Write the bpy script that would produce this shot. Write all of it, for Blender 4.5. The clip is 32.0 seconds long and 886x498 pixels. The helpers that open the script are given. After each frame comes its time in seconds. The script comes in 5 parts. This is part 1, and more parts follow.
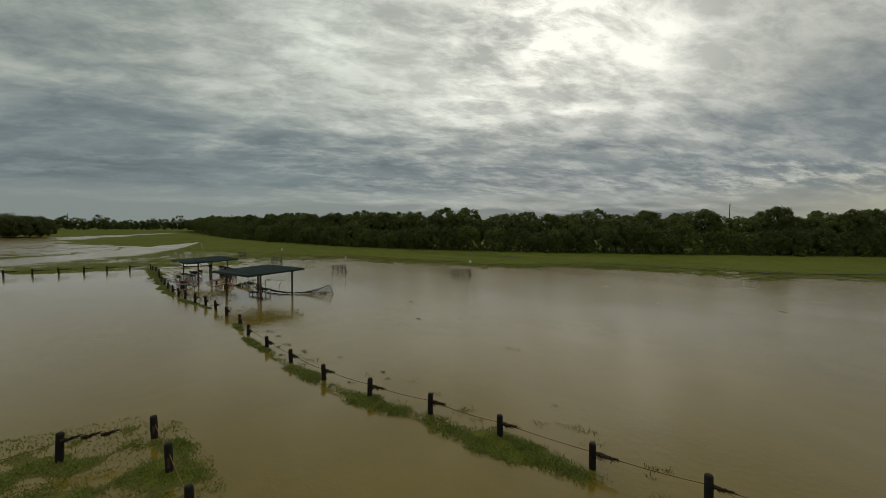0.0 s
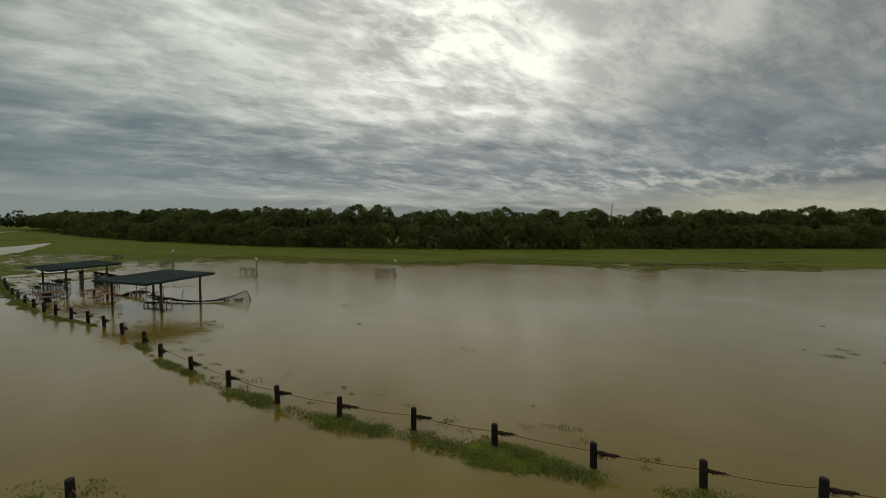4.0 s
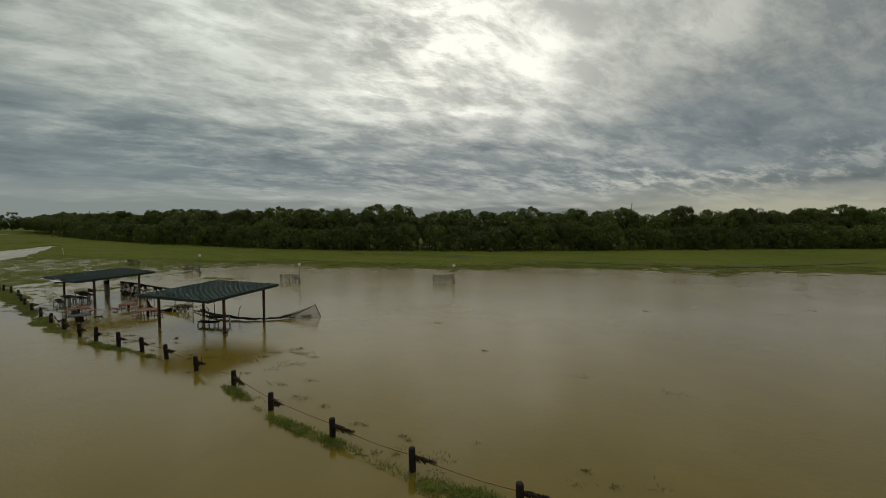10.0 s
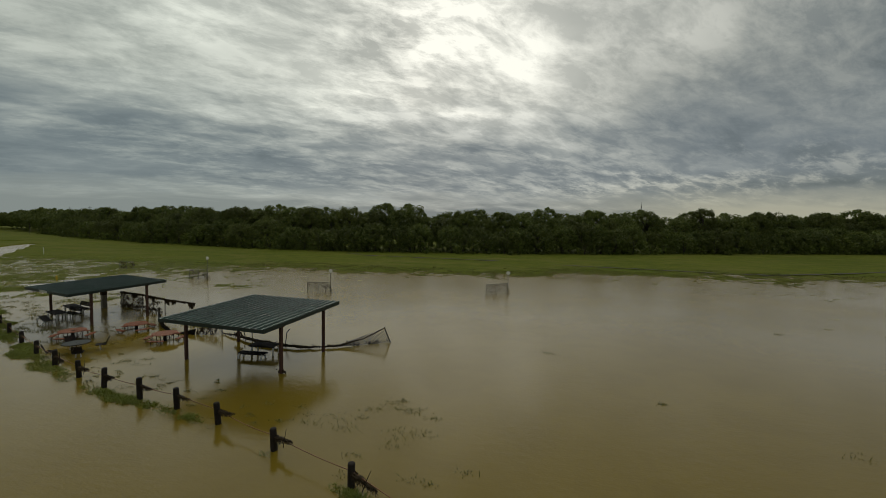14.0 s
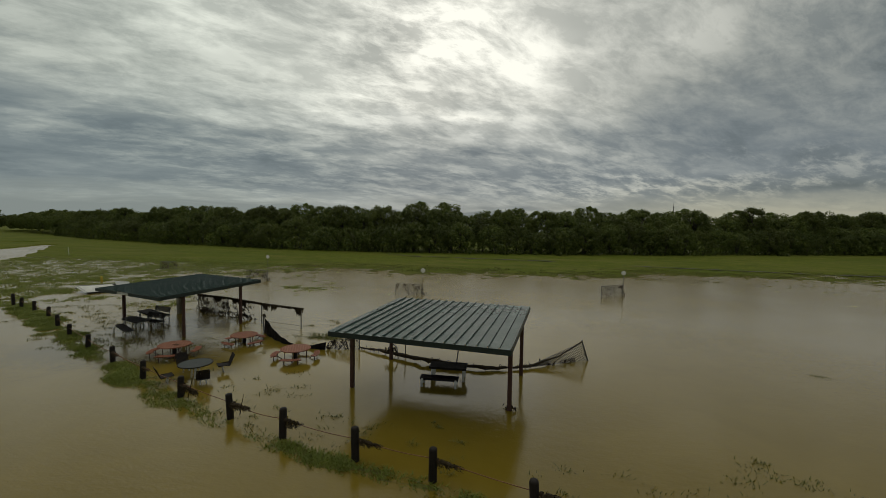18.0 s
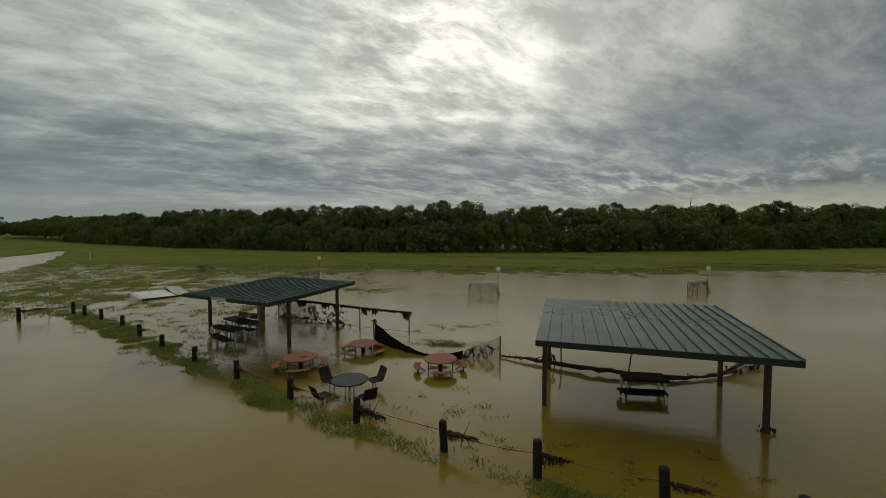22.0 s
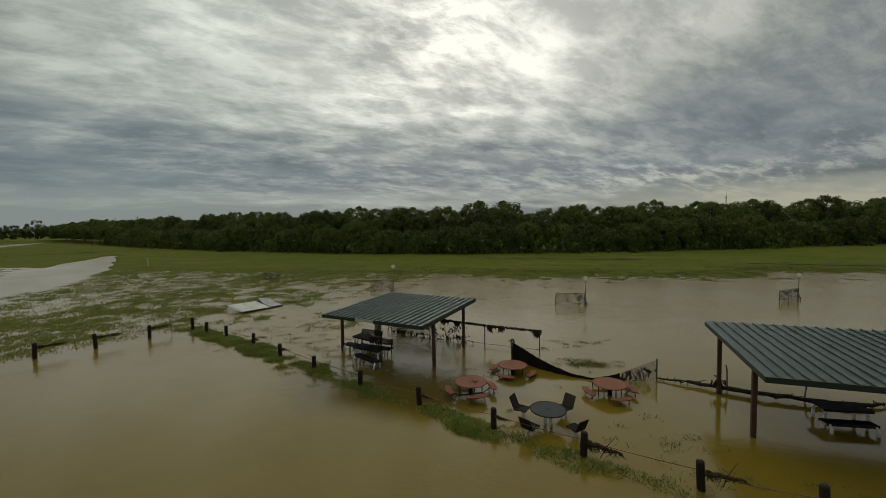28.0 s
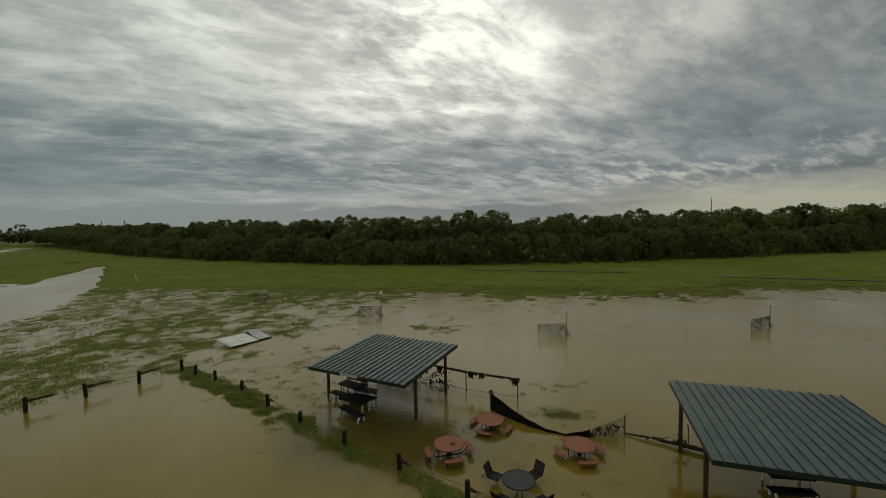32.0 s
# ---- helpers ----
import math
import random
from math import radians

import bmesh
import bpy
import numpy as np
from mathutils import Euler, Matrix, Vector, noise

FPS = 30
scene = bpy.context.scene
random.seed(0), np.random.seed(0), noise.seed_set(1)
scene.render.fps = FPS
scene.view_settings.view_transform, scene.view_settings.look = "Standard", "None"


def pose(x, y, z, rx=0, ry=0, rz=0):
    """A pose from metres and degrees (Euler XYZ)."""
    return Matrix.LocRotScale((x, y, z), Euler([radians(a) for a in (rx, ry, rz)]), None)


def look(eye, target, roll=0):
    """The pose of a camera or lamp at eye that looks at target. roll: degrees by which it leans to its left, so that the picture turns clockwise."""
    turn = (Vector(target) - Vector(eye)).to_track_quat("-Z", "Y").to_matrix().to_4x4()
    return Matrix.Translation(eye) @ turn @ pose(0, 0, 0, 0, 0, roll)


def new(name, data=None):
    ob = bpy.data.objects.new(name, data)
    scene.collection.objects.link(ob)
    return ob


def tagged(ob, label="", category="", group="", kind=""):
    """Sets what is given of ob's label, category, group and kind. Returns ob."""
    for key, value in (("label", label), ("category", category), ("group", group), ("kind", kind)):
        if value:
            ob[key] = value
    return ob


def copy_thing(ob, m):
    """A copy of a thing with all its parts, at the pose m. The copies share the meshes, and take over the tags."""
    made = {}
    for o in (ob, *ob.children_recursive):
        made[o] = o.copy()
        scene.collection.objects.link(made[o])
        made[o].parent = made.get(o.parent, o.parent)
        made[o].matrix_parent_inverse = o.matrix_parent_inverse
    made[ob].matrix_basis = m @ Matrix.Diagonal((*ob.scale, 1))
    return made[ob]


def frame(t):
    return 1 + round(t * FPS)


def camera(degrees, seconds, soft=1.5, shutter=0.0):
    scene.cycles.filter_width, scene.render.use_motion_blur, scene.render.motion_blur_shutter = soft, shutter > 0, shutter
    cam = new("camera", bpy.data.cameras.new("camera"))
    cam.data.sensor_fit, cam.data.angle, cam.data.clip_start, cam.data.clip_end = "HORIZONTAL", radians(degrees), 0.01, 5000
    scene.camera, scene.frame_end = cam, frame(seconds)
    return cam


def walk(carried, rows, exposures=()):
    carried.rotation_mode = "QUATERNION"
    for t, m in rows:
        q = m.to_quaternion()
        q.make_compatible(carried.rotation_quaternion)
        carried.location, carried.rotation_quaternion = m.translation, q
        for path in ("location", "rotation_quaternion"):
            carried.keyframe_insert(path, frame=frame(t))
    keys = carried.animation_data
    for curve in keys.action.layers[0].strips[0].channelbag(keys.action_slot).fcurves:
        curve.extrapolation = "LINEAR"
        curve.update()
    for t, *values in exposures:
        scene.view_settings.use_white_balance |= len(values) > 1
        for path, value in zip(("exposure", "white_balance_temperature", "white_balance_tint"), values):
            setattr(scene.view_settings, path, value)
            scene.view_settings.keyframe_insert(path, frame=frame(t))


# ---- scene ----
# one drone flight along a flooded park: metres, x along the far tree line, y towards it, z = 0 is the flood level
LENS = 96.0
cam = camera(LENS, 32.0, soft=0.3)
# seconds, x, y, z, yaw, pitch, roll
PATH = [
    (0, 22.13, -9.06, 7.55, 25.91, -3.03, 0.60),
    (0.5, 22.03, -9.36, 7.59, 18.53, -3.17, 0.66),
    (1, 21.81, -9.64, 7.62, 10.54, -3.25, 0.76),
    (1.5, 21.53, -9.68, 7.68, 12.64, -3.30, 0.69),
    (2, 21.19, -9.55, 7.74, 12.80, -3.12, 0.75),
    (2.5, 20.73, -9.40, 7.77, 13.32, -3.28, 0.77),
    (3, 20.18, -9.28, 7.76, 13.02, -3.39, 0.70),
    (3.5, 19.58, -9.19, 7.73, 12.79, -3.37, 0.62),
    (5.5, 16.98, -8.53, 7.70, 10.72, -3.32, 0.46),
    (6, 16.25, -8.14, 7.76, 10.56, -3.15, 0.59),
    (6.5, 15.48, -7.75, 7.81, 10.38, -3.36, 0.54),
    (7, 14.59, -7.37, 7.79, 10.94, -3.36, 0.42),
    (7.5, 13.58, -6.96, 7.72, 12.04, -3.34, 0.35),
    (8, 12.57, -6.54, 7.65, 11.72, -3.31, 0.31),
    (8.5, 11.56, -6.12, 7.62, 11.65, -3.28, 0.32),
    (9, 10.52, -5.71, 7.64, 12.19, -3.27, 0.36),
    (9.5, 9.50, -5.34, 7.64, 11.59, -3.26, 0.32),
    (10, 8.49, -4.87, 7.71, 11.80, -3.28, 0.31),
    (10.5, 7.55, -4.33, 7.83, 11.40, -3.29, 0.47),
    (11, 6.64, -3.66, 7.93, 10.85, -3.29, 0.55),
    (11.5, 5.68, -2.92, 8.06, 10.32, -3.22, 0.66),
    (12, 4.60, -2.09, 8.15, 10.56, -3.24, 0.69),
    (12.5, 3.44, -1.38, 8.14, 9.57, -3.41, 0.78),
    (13, 2.23, -0.71, 7.96, 9.84, -3.43, 0.98),
    (13.5, 0.87, -0.04, 7.81, 10.19, -3.36, 0.91),
    (14, -0.60, 0.71, 7.72, 10.11, -3.17, 0.95),
    (14.5, -2.10, 1.46, 7.60, 10.51, -3.33, 0.94),
    (16.5, -8.33, 3.80, 6.81, 10.54, -2.98, 0.93),
    (17, -9.75, 4.25, 6.67, 10.70, -2.92, 0.96),
    (17.5, -11.02, 4.58, 6.58, 10.49, -2.80, 0.98),
    (18, -12.22, 4.88, 6.48, 10.40, -2.70, 0.91),
    (18.5, -13.40, 5.17, 6.36, 10.11, -2.69, 0.86),
    (19, -14.54, 5.51, 6.26, 10.55, -2.63, 0.71),
    (19.5, -15.59, 5.81, 6.20, 10.59, -2.59, 0.62),
    (20, -16.60, 6.00, 6.13, 10.56, -2.57, 0.42),
    (20.5, -17.51, 6.07, 6.02, 11.20, -2.67, 0.22),
    (21, -18.31, 6.07, 5.94, 10.53, -2.73, 0.16),
    (21.5, -19.04, 6.10, 5.97, 10.45, -2.57, 0.07),
    (22, -19.72, 6.09, 6.03, 10.27, -2.64, -0.08),
    (22.5, -20.43, 5.96, 6.10, 10.94, -2.75, -0.15),
    (23, -21.16, 5.78, 6.17, 10.55, -2.80, -0.28),
    (23.5, -21.92, 5.54, 6.23, 12.01, -2.77, -0.41),
    (24, -22.68, 5.34, 6.30, 12.34, -2.84, -0.49),
    (24.5, -23.41, 5.16, 6.33, 12.61, -2.87, -0.50),
    (25, -24.13, 4.98, 6.39, 11.65, -3.01, -0.40),
    (25.5, -24.77, 4.90, 6.42, 11.78, -2.79, -0.43),
    (26, -25.47, 4.80, 6.52, 12.55, -2.89, -0.67),
    (26.5, -25.88, 4.71, 6.63, 12.87, -3.00, -0.74),
    (28.5, -26.26, 4.46, 8.09, 12.29, -3.27, -0.89),
    (29, -26.20, 4.36, 8.88, 12.32, -3.38, -0.77),
    (29.5, -25.98, 4.24, 9.63, 10.55, -3.42, -0.71),
    (30, -25.78, 4.13, 10.34, 12.63, -3.73, -1.04),
    (30.5, -25.60, 3.98, 10.81, 11.82, -3.70, -1.07),
    (31, -25.48, 3.95, 11.04, 10.73, -3.72, -0.99),
    (31.5, -25.41, 3.97, 11.00, 10.01, -3.51, -1.03),
    (32, -25.41, 3.94, 10.86, 11.25, -3.51, -1.17),
]
walk(cam, [(t, pose(x, y, z, 0, 0, yaw) @ pose(0, 0, 0, 90 + tilt, 0, 0) @ pose(0, 0, 0, 0, 0, lean))
           for t, x, y, z, yaw, tilt, lean in PATH])

# ---- sky and sun ----
SUN_YAW, SUN_UP = 13.0, 27.0      # behind thin cloud, ahead of the flight
sun_dir = Vector((-math.sin(radians(SUN_YAW)) * math.cos(radians(SUN_UP)),
                  math.cos(radians(SUN_YAW)) * math.cos(radians(SUN_UP)), math.sin(radians(SUN_UP))))
lamp = bpy.data.lights.new("sun", "SUN")
lamp.energy, lamp.angle, lamp.color = 0.6, radians(130), (1.0, 0.96, 0.88)
sun = new("sun", lamp)
sun.matrix_world = look(sun_dir * 300, (0, 0, 0))


class Tree:
    """Short hand for node trees."""

    def __init__(self, tree):
        self.tree = tree
        tree.nodes.clear()

    def node(self, kind, **values):
        n = self.tree.nodes.new(kind)
        for key, value in values.items():
            if key == "op":
                n.operation = value
            elif key == "blend":
                n.blend_type = value
            elif key == "dims":
                n.noise_dimensions = value
            elif key == "space":
                n.vector_type = value
        return n

    def put(self, socket, value):
        if isinstance(value, bpy.types.NodeSocket):
            self.tree.links.new(value, socket)
        else:
            socket.default_value = value

    def math(self, op, a, b=0.0, c=0.0):
        n = self.node("ShaderNodeMath", op=op)
        for s, v in zip(n.inputs, (a, b, c)):
            self.put(s, v)
        return n.outputs[0]

    def vmath(self, op, a, b=(0, 0, 0)):
        n = self.node("ShaderNodeVectorMath", op=op)
        self.put(n.inputs[0], a)
        self.put(n.inputs[1], b)
        return n.outputs["Value"] if op in ("DOT_PRODUCT", "LENGTH", "DISTANCE") else n.outputs[0]

    def noise(self, vector, scale, detail=4.0, rough=0.55, warp=0.0):
        n = self.node("ShaderNodeTexNoise")
        self.put(n.inputs["Vector"], vector)
        for key, v in (("Scale", scale), ("Detail", detail), ("Roughness", rough), ("Distortion", warp)):
            self.put(n.inputs[key], v)
        return n.outputs[0]

    def ramp(self, fac, *stops):
        n = self.node("ShaderNodeValToRGB")
        els = n.color_ramp.elements
        while len(els) < len(stops):
            els.new(0.5)
        for e, (at, col) in zip(els, stops):
            e.position = at
            e.color = (*col, 1) if isinstance(col, tuple) else (col, col, col, 1)
        self.put(n.inputs[0], fac)
        return n.outputs[0]

    def mix(self, fac, a, b, blend="MIX"):
        n = self.node("ShaderNodeMix", blend=blend)
        n.data_type = "RGBA"
        n.blend_type = blend
        for i, v in ((0, fac), (6, a), (7, b)):
            if isinstance(v, tuple):
                v = (*v[:3], 1)
            self.put(n.inputs[i], v)
        return n.outputs[2]

    def remap(self, v, a, b, c=0.0, d=1.0):
        n = self.node("ShaderNodeMapRange")
        for s, x in zip(n.inputs, (v, a, b, c, d)):
            self.put(s, x)
        return n.outputs[0]


def build_sky():
    world = bpy.data.worlds.new("overcast_sky")
    scene.world = world
    world.use_nodes = True
    t = Tree(world.node_tree)
    co = t.node("ShaderNodeTexCoord").outputs["Generated"]
    ray = t.vmath("NORMALIZE", co)
    sep = t.node("ShaderNodeSeparateXYZ")
    t.put(sep.inputs[0], ray)
    up = t.math("MAXIMUM", sep.outputs[2], 0.0)
    flat = t.math("DIVIDE", 1.0, t.math("ADD", up, 0.17))
    comb = t.node("ShaderNodeCombineXYZ")
    # broken sheets of cloud, their rolls drawn out a little towards the right-hand horizon
    u = t.math("MULTIPLY", sep.outputs[0], flat)
    v = t.math("MULTIPLY", sep.outputs[1], flat)
    t.put(comb.inputs[0], t.math("MULTIPLY_ADD", v, 0.32, t.math("MULTIPLY", u, 0.72)))
    t.put(comb.inputs[1], t.math("MULTIPLY_ADD", u, -0.70, v))
    sheet = t.vmath("ADD", comb.outputs[0], (3.7, 2.2, 0.0))
    big = t.noise(sheet, 0.62, 2.0, 0.5, 0.4)
    mid = t.noise(sheet, 1.7, 4.0, 0.55, 0.5)
    puff = t.noise(sheet, 4.4, 9.0, 0.64, 0.35)
    # small puffs, less flattened by distance than the sheets
    near = t.math("DIVIDE", 1.0, t.math("ADD", up, 0.34))
    fine = t.node("ShaderNodeCombineXYZ")
    t.put(fine.inputs[0], t.math("MULTIPLY", t.math("MULTIPLY", sep.outputs[0], near), 0.85))
    t.put(fine.inputs[1], t.math("MULTIPLY_ADD", t.math("MULTIPLY", sep.outputs[0], near), -0.65, t.math("MULTIPLY", t.math("MULTIPLY", sep.outputs[1], near), 1.2)))
    flake = t.noise(fine.outputs[0], 9.5, 9.0, 0.68, 0.35)
    crisp = t.remap(t.math("MULTIPLY_ADD", puff, 0.58, t.math("MULTIPLY", flake, 0.42)), 0.42, 0.58, -0.5, 0.5)
    dens = t.math("MULTIPLY_ADD", mid, 1.15, t.math("MULTIPLY", big, 0.75))
    dens = t.math("SUBTRACT", dens, 0.95)
    dens = t.math("MULTIPLY_ADD", crisp, t.math("MULTIPLY", t.remap(mid, 0.35, 0.65, 0.26, 0.50), t.remap(up, 0.08, 0.28, 0.45, 1.0)), dens)
    # nearness to the veiled sun
    s = t.vmath("DOT_PRODUCT", ray, tuple(sun_dir))
    wide = t.math("POWER", t.remap(s, 0.52, 1.0), 2.0)
    tight = t.math("POWER", t.math("MAXIMUM", s, 0.0), 60.0)
    lum = t.math("MULTIPLY_ADD", wide, 0.39, 0.300)
    lum = t.math("MULTIPLY_ADD", tight, t.remap(crisp, -0.5, 0.5, 0.02, 0.34), lum)
    # the dome overhead, above the thickest banks, is brighter
    lum = t.math("ADD", lum, t.remap(up, 0.52, 1.0, 0.0, 0.20))
    # thicker cloud towards the right
    lum = t.math("MULTIPLY", lum, t.remap(sep.outputs[0], -0.75, -0.1, 0.98, 1.0))
    side = t.math("MULTIPLY_ADD", t.math("SUBTRACT", big, 0.5), 1.3, sep.outputs[0])
    lum = t.math("MULTIPLY", lum, t.remap(side, 0.08, 0.50, 1.0, 0.63))
    lum = t.math("MULTIPLY", lum, t.math("MAXIMUM", t.math("MULTIPLY_ADD", dens, 1.05, 1.0), 0.42))
    # a blue-grey bank above the horizon with bright rents
    rent = t.noise(t.vmath("MULTIPLY", sheet, (1.0, 1.6, 1.0)), 0.75, 6.0, 0.6, 0.5)
    edge = t.math("MULTIPLY_ADD", t.math("SUBTRACT", mid, 0.5), 0.22, up)
    foot = t.math("MULTIPLY_ADD", t.math("SUBTRACT", mid, 0.5), 0.07, up)
    bank = t.math("MULTIPLY", t.math("MULTIPLY", t.remap(edge, 0.30, 0.16), t.remap(foot, 0.050, 0.090)), t.remap(t.math("MULTIPLY_ADD", crisp, 0.16, rent), 0.72, 0.46, 0.48, 0.97))
    az = t.math("MULTIPLY_ADD", t.math("SUBTRACT", rent, 0.5), 0.9, sep.outputs[0])
    deep = t.math("MULTIPLY_ADD", dens, 0.18, t.math("MULTIPLY_ADD", wide, 0.06, 0.192))
    torn = t.math("MULTIPLY", t.remap(edge, 0.155, 0.115), t.remap(az, 0.06, 0.22))
    bank = t.math("MULTIPLY", bank, t.remap(t.math("MULTIPLY", torn, t.remap(crisp, -0.5, 0.4)), 0.0, 1.0, 1.0, 0.35))
    lum = t.math("ADD", t.math("MULTIPLY", lum, t.math("SUBTRACT", 1.0, bank)), t.math("MULTIPLY", deep, bank))
    lum = t.math("ADD", lum, t.math("MULTIPLY", t.math("MULTIPLY", torn, t.remap(edge, 0.05, 0.09)), t.remap(crisp, -0.1, 0.6, 0.0, 0.13)))
    # paler air under the bank, brightest and warm on the sunward right
    under = t.remap(foot, 0.085, 0.045)
    pale = t.math("ADD", t.math("ADD", t.remap(az, 0.02, 0.42, 0.0, 0.17), t.remap(az, -0.12, -0.55, 0.0, 0.05)), 0.195)
    lum = t.math("ADD", t.math("MULTIPLY", lum, t.math("SUBTRACT", 1.0, under)), t.math("MULTIPLY", pale, under))
    lit = t.ramp(lum, (0.0, (0.0, 0.0, 0.0)), (0.10, (0.083, 0.103, 0.104)), (0.2, (0.181, 0.205, 0.205)), (0.4, (0.388, 0.402, 0.366)), (1.0, (0.99, 0.985, 0.88)))
    lit = t.mix(t.math("MULTIPLY", bank, 0.75), lit, (0.93, 0.97, 1.05), "MULTIPLY")
    lit = t.mix(t.remap(sep.outputs[0], -0.25, -0.7), lit, (0.95, 1.0, 0.99), "MULTIPLY")
    warm = t.math("MULTIPLY", t.remap(up, 0.12, 0.04), t.remap(sep.outputs[0], 0.02, 0.4))
    lit = t.mix(warm, lit, (1.06, 1.0, 0.84), "MULTIPLY")
    sky = t.node("ShaderNodeTexSky")
    sky.sky_type = "NISHITA"
    sky.sun_disc = False
    sky.sun_elevation, sky.sun_rotation = radians(SUN_UP), radians(-SUN_YAW)
    clear = t.vmath("SCALE", sky.outputs[0])
    t.put(clear.node.inputs["Scale"], 0.001)
    total = t.vmath("ADD", lit, clear)
    bg = t.node("ShaderNodeBackground")
    t.put(bg.inputs[0], total)
    t.put(bg.inputs[1], 1.0)
    out = t.node("ShaderNodeOutputWorld")
    t.put(out.inputs[0], bg.outputs[0])


build_sky()

# ---- materials ----
def material(name, draw, rough=0.7, metal=0.0, bump=None, spec=0.5, glow=0.0):
    """A procedural surface. draw(tree, place) gives its colour; bump: scale, strength, distance."""
    m = bpy.data.materials.new(name)
    m.use_nodes = True
    t = Tree(m.node_tree)
    shader = t.node("ShaderNodeBsdfPrincipled")
    out = t.node("ShaderNodeOutputMaterial")
    t.put(out.inputs[0], shader.outputs[0])
    place = t.node("ShaderNodeNewGeometry").outputs["Position"]
    obj = t.node("ShaderNodeTexCoord").outputs["Object"]
    col = draw(t, place, obj)
    t.put(shader.inputs["Base Color"], (*col, 1) if isinstance(col, tuple) else col)
    t.put(shader.inputs["Roughness"], rough(t, place, obj) if callable(rough) else rough)
    shader.inputs["Metallic"].default_value = metal
    if glow:
        # leaves let part of the light through
        thin = t.node("ShaderNodeBsdfTranslucent")
        t.put(thin.inputs[0], (*col, 1) if isinstance(col, tuple) else col)
        both = t.node("ShaderNodeMixShader")
        both.inputs[0].default_value = glow
        t.put(both.inputs[1], shader.outputs[0])
        t.put(both.inputs[2], thin.outputs[0])
        t.put(out.inputs[0], both.outputs[0])
    shader.inputs["Specular IOR Level"].default_value = spec
    if bump:
        b = t.node("ShaderNodeBump")
        b.inputs["Strength"].default_value, b.inputs["Distance"].default_value = bump[1], bump[2]
        t.put(b.inputs["Height"], t.noise(obj, bump[0], 5.0, 0.6))
        t.put(shader.inputs["Normal"], b.outputs[0])
    return m


def mottled(a, b, scale, fine=None, rnd=0.0):
    """Two colours in soft patches at two scales; rnd: how far single objects differ."""
    def draw(t, place, obj):
        f = t.noise(obj, scale, 4.0, 0.6)
        g = t.noise(obj, fine or scale * 7, 5.0, 0.65)
        k = t.remap(t.math("MULTIPLY_ADD", g, 0.45, t.math("MULTIPLY", f, 0.55)), 0.34, 0.66)
        col = t.mix(k, a, b)
        if rnd:
            info = t.node("ShaderNodeObjectInfo").outputs["Random"]
            col = t.mix(1.0, col, t.ramp(info, (0.0, 1 - rnd), (1.0, 1.0)), "MULTIPLY")
        return col
    return draw


def ground_colour(t, place, obj):
    f = t.noise(place, 0.03, 4.0, 0.6)
    g = t.noise(place, 0.30, 6.0, 0.68)
    n = t.noise(place, 3.0, 6.0, 0.72)
    k = t.remap(t.math("MULTIPLY_ADD", g, 0.65, t.math("MULTIPLY", f, 0.35)), 0.38, 0.62)
    grass = t.mix(k, (0.080, 0.104, 0.010), (0.152, 0.166, 0.019))
    grass = t.mix(t.remap(n, 0.42, 0.66), grass, (0.074, 0.094, 0.012))
    band = t.vmath("MULTIPLY", place, (0.35, 1.0, 1.0))
    straw = t.remap(t.noise(band, 0.16, 7.0, 0.72, 0.5), 0.48, 0.68, 0.0, 0.70)
    grass = t.mix(straw, grass, (0.165, 0.150, 0.040))
    # silt where the flood stands or has stood
    sep = t.node("ShaderNodeSeparateXYZ")
    t.put(sep.inputs[0], place)
    wet = t.remap(t.math("MULTIPLY_ADD", t.math("SUBTRACT", n, 0.5), 0.09, sep.outputs[2]), 0.035, -0.01)
    return t.mix(t.math("MULTIPLY", wet, 0.8), grass, (0.105, 0.086, 0.040))


